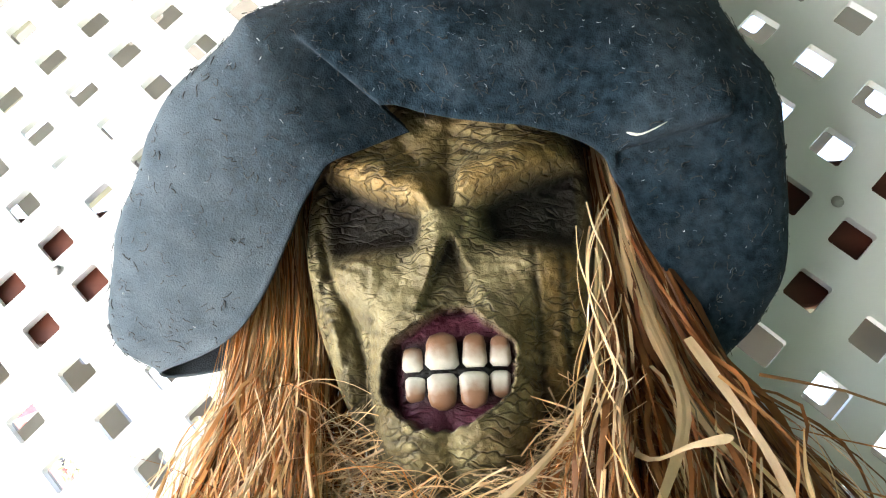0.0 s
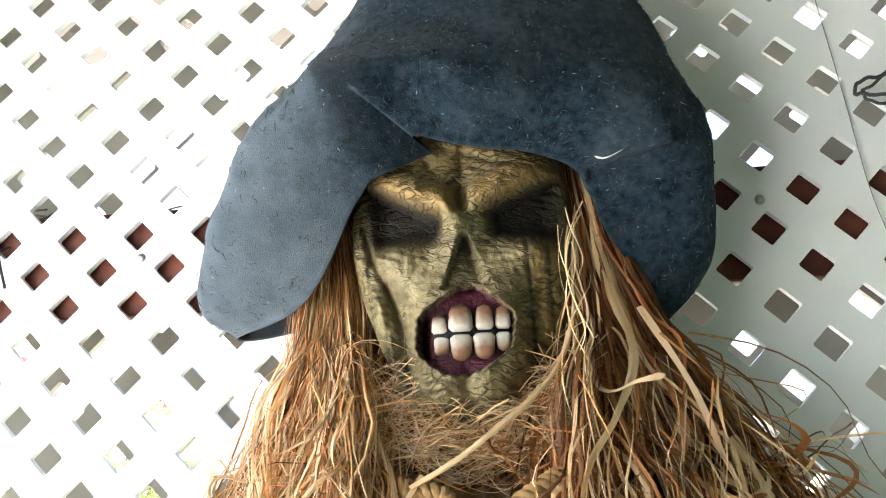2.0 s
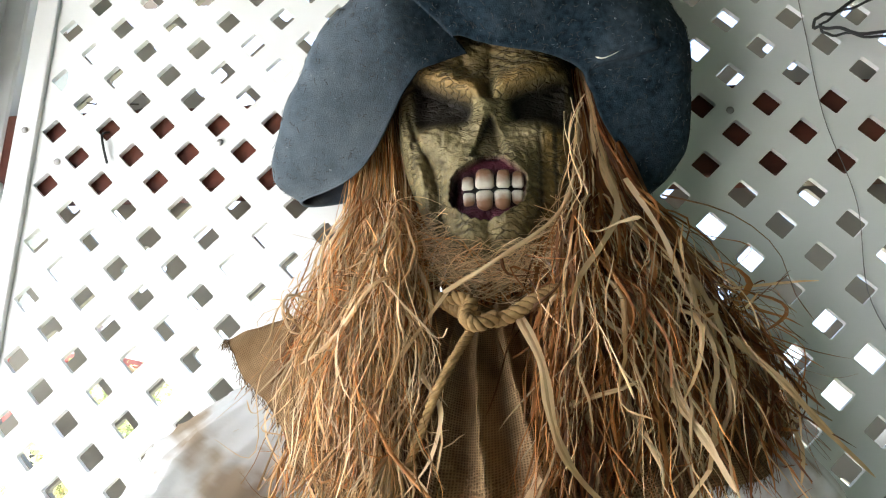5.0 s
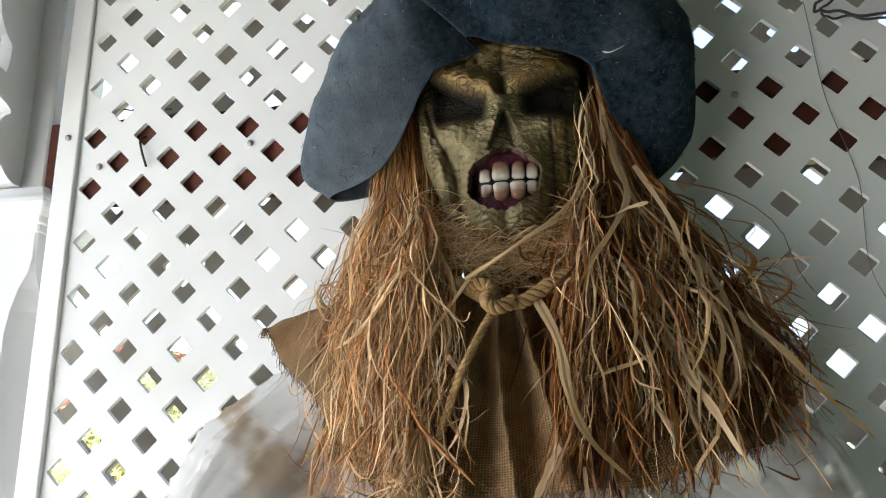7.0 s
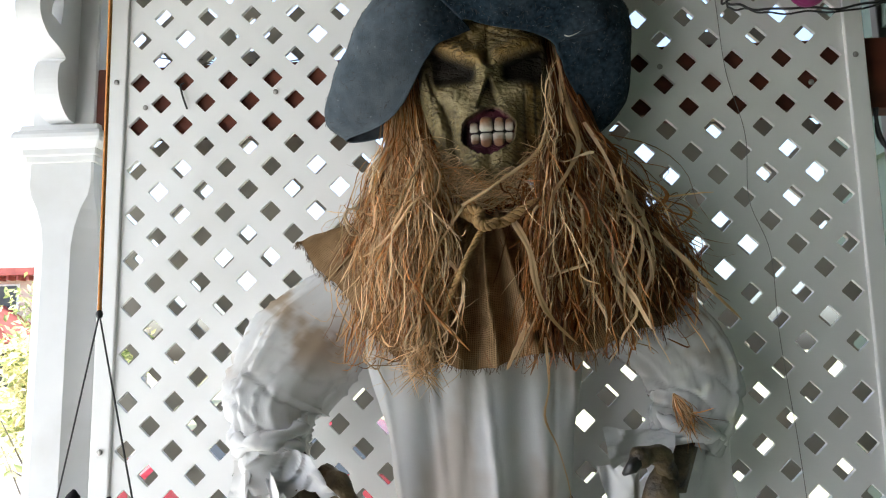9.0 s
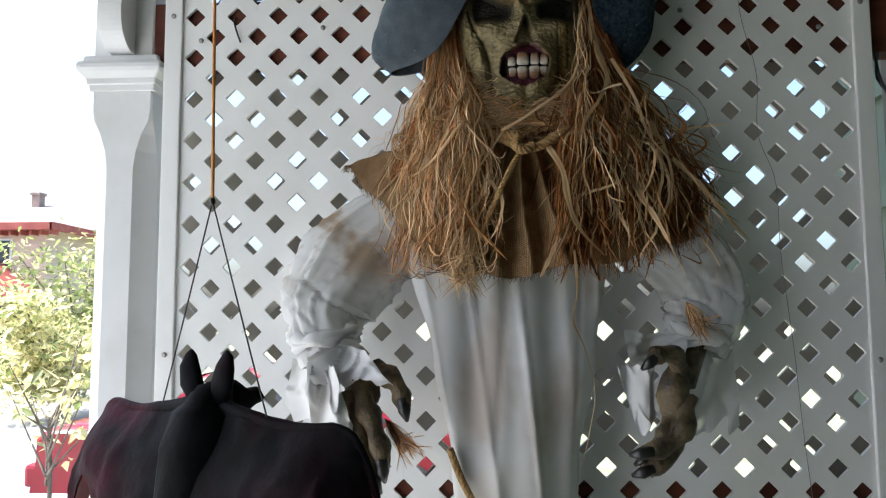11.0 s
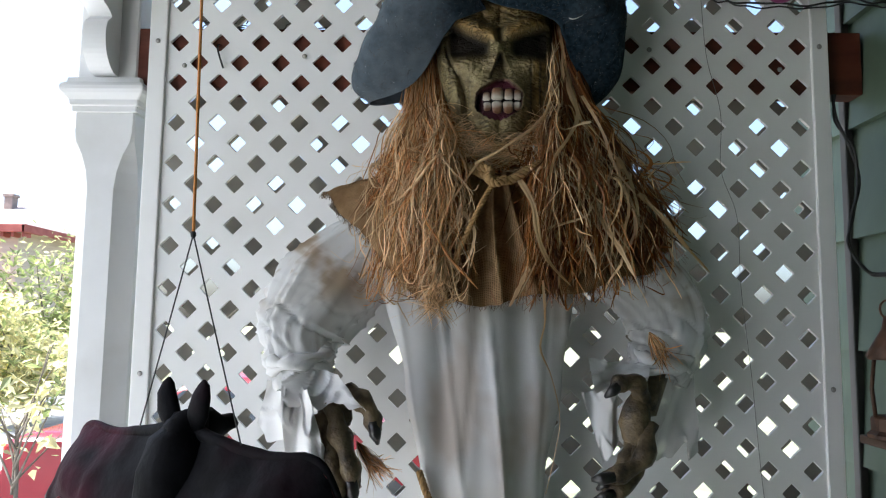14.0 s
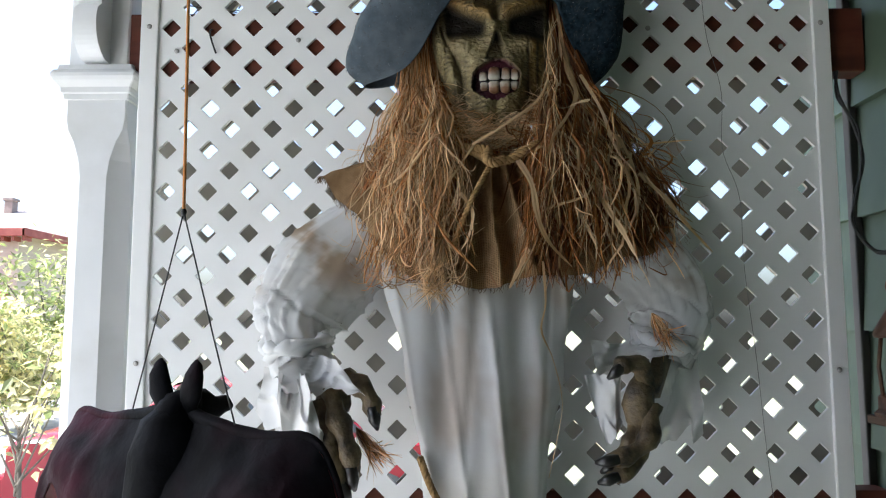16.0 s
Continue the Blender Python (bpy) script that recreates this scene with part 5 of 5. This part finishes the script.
        d = Vector((math.cos(a) * rng.choice((-1, 1)), rng.gauss(0, 0.25), rng.gauss(-0.25, 0.35))).normalized()
        cur = Vector((rng.gauss(0, 0.4), -abs(rng.gauss(0, 0.15)), rng.gauss(0, 0.5)))
        strand(b, rng, [c - d * ln / 2, c - d * ln * 0.15 + cur * 0.02, c + d * ln * 0.2 + cur * 0.022, c + d * ln / 2], rng.uniform(0.0002, 0.0006), 1 if rng.random() < 0.9 else 0, 0.009, n=18)
    tagged(part("chin_tangle", b, [RAFFIA, STRAW], h, "pale tangled fibres under the chin"), kind="stuff")

    def ribbon(pts, w, twist=0.0):
        b = Buf()
        line = spline(pts, 26)
        rings = []
        for i, p in enumerate(line):
            t = (line[min(i + 1, 25)] - line[max(i - 1, 0)]).normalized()
            a = twist * i / 25
            s = Vector((math.cos(a), math.sin(a), 0))
            s = (s - t * s.dot(t)).normalized()
            o = t.cross(s)
            k = w * (1 - 0.3 * (i / 25) ** 2 - 0.6 * (i / 25) ** 8) * (0.85 + 0.15 * math.sin(i * 0.9))
            rings.append([p + s * k + o * k * 0.25, p + s * k * 0.3 + o * 0.0004, p - s * k * 0.35 + o * k * 0.20, p - s * k + o * k * 0.05, p - s * k * 0.35 + o * (k * 0.20 - 0.0006), p + s * k * 0.3 - o * 0.0004])
        b.loft(rings, True, (True, True), 0, False)
        part("ribbon", b, STRAW, h)

    ribbon([(0.045, -0.150, 1.650), (0.062, -0.176, 1.610), (0.068, -0.182, 1.570), (0.076, -0.184, 1.540), (0.092, -0.182, 1.515), (0.118, -0.176, 1.490)], 0.0050, 0.8)
    ribbon([(0.122, -0.056, 1.890), (0.130, -0.082, 1.820), (0.138, -0.120, 1.760), (0.118, -0.154, 1.715), (0.095, -0.162, 1.680), (0.084, -0.166, 1.630), (0.082, -0.168, 1.590)], 0.0038, 1.3)
    ribbon([(0.150, -0.090, 1.80), (0.178, -0.112, 1.735), (0.196, -0.124, 1.672), (0.226, -0.124, 1.630), (0.232, -0.116, 1.585)], 0.0030, -1.9)
    ribbon([(0.160, -0.125, 1.620), (0.178, -0.136, 1.580), (0.198, -0.142, 1.545), (0.216, -0.144, 1.508)], 0.0050, -0.6)
    ribbon([(-0.022, -0.158, 1.672), (0.006, -0.168, 1.686), (0.036, -0.164, 1.707), (0.064, -0.150, 1.730), (0.084, -0.132, 1.755), (0.097, -0.112, 1.79), (0.101, -0.096, 1.83), (0.108, -0.085, 1.89)], 0.0024, 0.4)
    ribbon([(-0.015, -0.150, 1.680), (-0.040, -0.165, 1.640), (-0.066, -0.170, 1.600), (-0.090, -0.172, 1.560), (-0.105, -0.170, 1.53)], 0.0019, 2.2)
    ribbon([(-0.040, -0.160, 1.600), (-0.022, -0.164, 1.570), (-0.030, -0.166, 1.530), (-0.052, -0.166, 1.500)], 0.0028, -0.9)
    ribbon([(0.235, -0.10, 1.640), (0.275, -0.10, 1.600), (0.310, -0.09, 1.560), (0.352, -0.075, 1.520)], 0.0040, 0.5)
    ribbon([(0.060, -0.150, 1.520), (0.045, -0.16, 1.49), (0.030, -0.165, 1.46)], 0.0040, 0.3)
    ribbon([(0.205, -0.095, 1.70), (0.222, -0.108, 1.655), (0.230, -0.115, 1.60), (0.222, -0.115, 1.545)], 0.0034, 1.1)
    ribbon([(0.080, -0.150, 1.500), (0.083, -0.15, 1.44), (0.076, -0.15, 1.40), (0.092, -0.148, 1.36), (0.105, -0.146, 1.30), (0.098, -0.145, 1.25), (0.085, -0.14, 1.19)], 0.0020, 2.0)
    # thin pale curls beside the mask
    b = Buf()
    for k in range(16):
        s = -1 if k % 3 == 0 else 1
        x0, z0 = (0.104 if s > 0 else -0.086) + rng.gauss(0, 0.006), rng.uniform(1.80, 1.88) if s > 0 else rng.uniform(1.75, 1.80)
        pts, a0, r = [], rng.uniform(0, 6.28), rng.uniform(0.004, 0.012)
        for i in range(9):
            a = a0 + i * 0.75 * s
            pts.append((x0 - s * 0.004 * i * 0.5 + r * math.cos(a), -0.118 - 0.012 * i * 0.3 + 0.004 * math.sin(a), z0 - i * 0.015 + r * math.sin(a)))
        strand(b, rng, pts, rng.uniform(0.0005, 0.0009), 1, 0.002, n=34)
    tagged(part("curl_tangle", b, [RAFFIA, STRAW], h, "thin pale curled fibres beside the mask"), kind="stuff")
    # stray stems standing off the right shoulder
    b = Buf()
    for k in range(4):
        x, z = 0.165 + 0.09 * rng.random(), 1.73 - 0.17 * rng.random()
        strand(b, rng, [(x - 0.05, -0.11, z + 0.05), (x, -0.115 + 0.03 * rng.random(), z), (x + 0.03, -0.08, z - 0.09), (x + 0.04 + rng.gauss(0, 0.012), -0.07, z - 0.16)], rng.uniform(0.0007, 0.0020), 1 if rng.random() < 0.3 else 0, 0.008)
    strand(b, rng, [(0.18, -0.11, 1.775), (0.24, -0.10, 1.760), (0.285, -0.09, 1.725), (0.305, -0.08, 1.68), (0.318, -0.07, 1.66)], 0.0013, 0, 0.003)
    tagged(part("stray_fringe", b, [RAFFIA, STRAW], h), kind="stuff")
    # pale tassel at the frayed rope end, and tufts at the wrists
    b = Buf()
    for _ in range(90):
        e = (-0.085 + rng.gauss(0, 0.022), -0.150 + rng.gauss(0, 0.012), 1.445 + rng.gauss(0, 0.012))
        strand(b, rng, [(-0.066, -0.154, 1.535), (-0.070 + rng.gauss(0, 0.012), -0.160 + rng.gauss(0, 0.006), 1.50), (-0.078 + rng.gauss(0, 0.018), -0.158, 1.47), e], rng.uniform(0.0005, 0.0012), 1, 0.005)
    tagged(part("tassel", b, [RAFFIA, STRAW], h, "pale frayed tassel"), kind="stuff")
    for (cx, cy, cz), (ex, ey, ez) in (((-0.190, -0.150, 1.262), (-0.150, -0.155, 1.215)), ((0.245, -0.115, 1.425), (0.268, -0.120, 1.375))):
        b = Buf()
        for _ in range(70):
            e = (ex + rng.gauss(0, 0.012), ey + rng.gauss(0, 0.008), ez + rng.gauss(0, 0.012))
            strand(b, rng, [(cx, cy, cz), ((cx + ex) / 2 + rng.gauss(0, 0.006), cy - 0.008, (cz + ez) / 2 + rng.gauss(0, 0.006)), e], rng.uniform(0.0004, 0.0010), 1 if rng.random() < 0.35 else 0, 0.003)
        tagged(part("wrist_tuft", b, [RAFFIA, STRAW], h), kind="stuff")


hair()

# ---- hanging bat ----


def bat():
    toy = thing("bat_decoration", "black rubber toy bat with dull red wing linings on strings", "bat decoration")
    O = Vector((-0.316, -0.500, 1.315))
    turn = Matrix.Rotation(radians(-34), 3, "Z")

    def turned(b):
        b.v = [tuple(O + turn @ (Vector(v) - O)) for v in b.v]
        b.att = {"red": [sm(-0.06, -0.13, v[0] - O.x + 0.05 * noise.noise(Vector(v) * 18)) * (0.3 + 0.4 * noise.noise(Vector(v) * 30)) for v in b.v]}
        return b

    # furry body and head with an open snout, looking away
    b = Buf()
    b.tube([O + Vector(p) for p in ((0, 0.0, 0.014), (0, -0.002, 0.0), (0, -0.007, -0.030), (0, -0.012, -0.075), (0, -0.012, -0.12))], [0.018, 0.030, 0.038, 0.036, 0.014], 22, 0, knob=0.12)
    b.ball(O + Vector((0.0, 0.004, 0.010)), (0.023, 0.026, 0.020), 14, 10, 0, 0.25)
    b.tube([O + Vector(p) for p in ((0, 0.010, 0.012), (0, 0.028, 0.014), (0, 0.044, 0.011), (0, 0.057, 0.013), (0, 0.063, 0.009))], [0.018, 0.016, 0.012, 0.009, 0.005], 12, 0, knob=0.3)
    b.tube([O + Vector(p) for p in ((0, 0.010, -0.006), (0, 0.030, -0.014), (0, 0.048, -0.020), (0, 0.057, -0.018))], [0.013, 0.010, 0.007, 0.003], 10, 1, knob=0.3)
    part("body", turned(b), [BATBLACK, BATRED], toy)
    for s in (-1, 1):
        b = Buf()
        b.tube([O + Vector((s * 0.016, 0.000, 0.014)), O + Vector((s * 0.024, -0.002, 0.030)), O + Vector((s * 0.028, -0.002, 0.046)), O + Vector((s * 0.0285, 0.0, 0.056)), O + Vector((s * 0.028, 0.0, 0.061))], [0.010, 0.0125, 0.0105, 0.0065, 0.0015], 12, 0, flat=0.55)
        part("ear", turned(b), BATBLACK, toy)
    # wings: leathery webs, arched over the back, black above and dull red below
    for s in (-1, 1):
        b = Buf()
        cols, rows = 54, 30
        for layer, m in ((0.0, 0), (0.0022, 1)):
            grid = []
            for i in range(cols):
                u = i / (cols - 1)
                x = s * (0.245 if s < 0 else 0.200) * math.sin(u * 1.45)
                ztop = 0.012 - 0.010 * math.sin(u * 3.0) + 0.010 * bump1(u, 0.60, 0.14) - 0.024 * u - 0.070 * sm(0.66, 1.0, u) ** 1.5
                zbot = -0.150 + 0.080 * bump1(u, 0.50, 0.17) - 0.085 * sm(0.65, 1.0, u)
                row = []
                for j in range(rows):
                    v = j / (rows - 1)
                    z = ztop * (1 - v) + zbot * v
                    rib = 0.004 * math.exp(-((u * 3 - round(u * 3)) / 0.09) ** 2) * sm(0.05, 0.4, v)
                    wr = 0.007 * noise.noise(Vector((x * 22 + z * 12, z * 14, 0.4))) + 0.0022 * noise.noise(Vector((x * 70, z * 70, 2.4)))
                    y = 0.030 * u ** 2 - 0.040 * math.sin(min(v * 1.9, 1.5)) - rib + wr
                    row.append(O + Vector((x, y + layer, z)))
                grid.append(row)
            b.loft(grid, False, m=m)
        arm = [g[0] + Vector((0, 0.002, 0.001)) for g in grid[2::6]]
        b.tube(spline(arm, 24), [0.0075 - 0.00022 * i for i in range(24)], 10, 0, knob=0.2)
        part("wing", turned(b), [BATBLACK, BATRED], toy)

    c = thing("hanging_cord", "orange cord splitting into two black strings that hold the bat", "cord")
    J = Vector((-0.316, -0.500, 1.520))
    b = Buf()
    b.tube(spline([(-0.340, -0.49, 2.72), (-0.326, -0.495, 2.1), J], 24), 0.0018, 6)
    part("orange_cord", b, CORD_ORANGE, c)
    for e in (O + turn @ Vector((-0.085, 0.004, -0.006)), O + turn @ Vector((0.085, 0.004, -0.006))):
        b = Buf()
        b.tube(spline([J, (J + e) / 2 + Vector((0, 0, -0.001)), e], 10), 0.0008, 5)
        part("black_string", b, CORD_BLACK, c)
    b = Buf()
    b.ball(J, (0.003, 0.003, 0.004), 8, 6)
    part("knot", b, CORD_BLACK, c)


bat()

# ---- string lights, cables and wall clutter ----


def kinked(points, n, seed, amount):
    """A curve through points that wanders like a stiff, much-folded cable."""
    rng = random.Random(seed)
    ph = [rng.uniform(0, 6.28) for _ in range(4)]
    out = []
    for i, p in enumerate(spline(points, n)):
        k = amount * (0.6 * math.sin(i * 0.55 + ph[0]) + 0.4 * math.sin(i * 1.13 + ph[1]))
        q = amount * (0.6 * math.sin(i * 0.47 + ph[2]) + 0.4 * math.sin(i * 1.31 + ph[3]))
        out.append(p + Vector((0.3 * k, 0.5 * q, k)))
    return out


def cable(name, label, pts, r, material, n=40, category="cable"):
    b = Buf()
    b.tube(spline(pts, n), r, 6)
    return tagged(part(name, b, material), label, category)


lights = thing("string_lights", "black twin cable with a small magenta pumpkin light", "string lights")
b = Buf()
b.tube(kinked([(0.80, -0.05, 2.06), (0.66, -0.07, 2.05), (0.56, -0.060, 2.060), (0.50, -0.050, 2.050), (0.45, -0.035, 2.040), (0.400, -0.020, 2.020), (0.380, -0.012, 2.012), (0.392, -0.015, 2.000), (0.44, -0.03, 1.985), (0.52, -0.05, 1.972), (0.60, -0.06, 1.975), (0.66, -0.06, 1.972)], 90, 3, 0.0035), 0.0018, 6)
part("cable", b, CORD_BLACK, lights)
b = Buf()
b.tube(kinked([(0.66, -0.066, 2.046), (0.56, -0.056, 2.055), (0.50, -0.046, 2.045), (0.45, -0.032, 2.032), (0.400, -0.018, 2.014), (0.386, -0.010, 2.008), (0.396, -0.012, 1.996), (0.44, -0.028, 1.980), (0.52, -0.048, 1.967), (0.60, -0.058, 1.971), (0.66, -0.058, 1.966)], 90, 8, 0.0035), 0.0015, 6)
part("cable", b, CORD_BLACK, lights)
b = Buf()
rings = []
for i in range(15):
    a = math.pi * min(max(i / 14, 0.04), 0.96)
    rings.append([(0.490 + 0.027 * math.sin(a) * math.cos(q / 48 * 2 * math.pi) * (1 - 0.10 * abs(math.cos(q / 48 * 8 * math.pi)) ** 6), -0.055 + 0.027 * math.sin(a) * math.sin(q / 48 * 2 * math.pi) * (1 - 0.10 * abs(math.cos(q / 48 * 8 * math.pi)) ** 6), 2.000 - 0.025 * math.cos(a)) for q in range(48)])
b.loft(rings, True, (True, True))
part("pumpkin_shade", b, PUMPKIN, lights, "magenta ribbed plastic pumpkin")
b = Buf()
b.tube([(0.490, -0.055, 2.022), (0.490, -0.055, 2.042)], [0.008, 0.006], 8)
part("lamp_socket", b, CORD_BLACK, lights)

cable("cable", "black twisted cable hanging beside the lattice on the house wall", [(0.596, 0.003, 1.835), (0.600, 0.000, 1.79), (0.618, -0.005, 1.74), (0.628, -0.01, 1.68), (0.612, -0.01, 1.62), (0.606, -0.012, 1.575), (0.622, -0.02, 1.535), (0.645, -0.05, 1.525), (0.648, -0.3, 1.545)], 0.0028, CORD_BLACK)
cable("cable", "black twisted cable hanging beside the lattice on the house wall", [(0.599, 0.000, 1.835), (0.597, 0.002, 1.79), (0.622, -0.007, 1.74), (0.624, -0.012, 1.68), (0.616, -0.008, 1.62), (0.602, -0.014, 1.575), (0.626, -0.018, 1.535), (0.643, -0.05, 1.520), (0.648, -0.3, 1.538)], 0.0022, CORD_BLACK)
cable("thread", "thin grey thread hanging down over the lattice", [(0.355, -0.003, 2.25), (0.372, -0.002, 2.02), (0.380, -0.003, 1.90), (0.402, -0.002, 1.80), (0.400, -0.003, 1.70), (0.425, -0.002, 1.62), (0.428, -0.003, 1.50), (0.442, -0.002, 1.35), (0.452, -0.003, 1.20), (0.470, -0.002, 1.02)], 0.00045, THREAD, 60, "thread")
cable("wire", "short black wire hooked out of the lattice", [(-0.472, 0.02, 1.925), (-0.470, -0.004, 1.912), (-0.466, -0.006, 1.895), (-0.458, -0.005, 1.872)], 0.0016, CORD_BLACK, 14, "wire")

shelf = thing("wall_shelf", "small dark wooden shelf fixed to the green wall", "shelf")
b = Buf()
b.box((0.590, -0.16, 1.256), (0.652, -0.045, 1.270), 0.003)
part("board", b, OLDWOOD, shelf)
b = Buf()
b.box((0.612, -0.112, 1.17), (0.652, -0.095, 1.256), 0.003)
part("bracket", b, OLDWOOD, shelf)
lan = thing("lantern", "rusty brown metal lantern standing on the shelf", "lantern", at=(0.615, -0.095, 1.270))
b = Buf()
rings = [[(r * math.cos(a * math.pi / 4 + math.pi / 8), r * math.sin(a * math.pi / 4 + math.pi / 8), z) for a in range(8)] for r, z in ((0.034, 0.0), (0.036, 0.006), (0.030, 0.012), (0.030, 0.03), (0.026, 0.034))]
b.loft(rings, True, (True, True), smooth=False)
part("base", b, RUST, lan)
for k in range(6):
    a = k * math.pi / 3
    b = Buf()
    b.tube([(0.026 * math.cos(a), 0.026 * math.sin(a), 0.032), (0.030 * math.cos(a), 0.030 * math.sin(a), 0.075), (0.024 * math.cos(a), 0.024 * math.sin(a), 0.12)], 0.003, 6)
    part("bar", b, RUST, lan)
b = Buf()
rings = [[(r * math.cos(a * math.pi / 6), r * math.sin(a * math.pi / 6), z) for a in range(12)] for r, z in ((0.030, 0.118), (0.033, 0.123), (0.022, 0.145), (0.010, 0.165), (0.006, 0.185))]
b.loft(rings, True, (True, True))
part("roof", b, RUST, lan)
b = Buf()
b.tube([(0.012 * math.cos(a / 12 * 6.28), 0.0, 0.195 + 0.014 * math.sin(a / 12 * 6.28)) for a in range(13)], 0.0018, 6)
part("ring", b, RUST, lan)

# dry vine between the two lattices
vine = thing("dry_vine", "dry dark twigs caught behind the lattice", "vine", at=(-0.40, 0.032, 1.95))
rng = random.Random(77)
b = Buf()
for cx, cz, r, k in ((-0.032, 0.006, 0.020, 12), (0.040, 0.004, 0.020, 12), (0.112, 0.006, 0.016, 5), (-0.10, 0.02, 0.014, 3)):
    for _ in range(k):
        p = Vector((cx + rng.gauss(0, r * 0.5), rng.uniform(-0.012, 0.012), cz + rng.gauss(0, r * 0.5)))
        pts = [p]
        d = Vector((rng.gauss(0, 1), rng.gauss(0, 0.25), rng.gauss(0, 1))).normalized()
        for _ in range(5):
            d = (d + Vector((rng.gauss(0, 0.45), rng.gauss(0, 0.15), rng.gauss(0, 0.45)))).normalized()
            pts.append(pts[-1] + d * r * 0.32)
        for q in pts:
            q.y = min(max(q.y, -0.018), 0.022)
        b.tube(pts, [0.0012, 0.0011, 0.001, 0.0009, 0.0008, 0.0005], 5)
b.tube(spline([(-0.13, 0.010, 0.03), (-0.03, 0.004, 0.008), (0.04, 0.008, 0.004), (0.12, 0.0, 0.012), (0.18, 0.006, -0.002)], 20), 0.0012, 5)
tagged(part("twig", b, BARK, vine), kind="stuff")
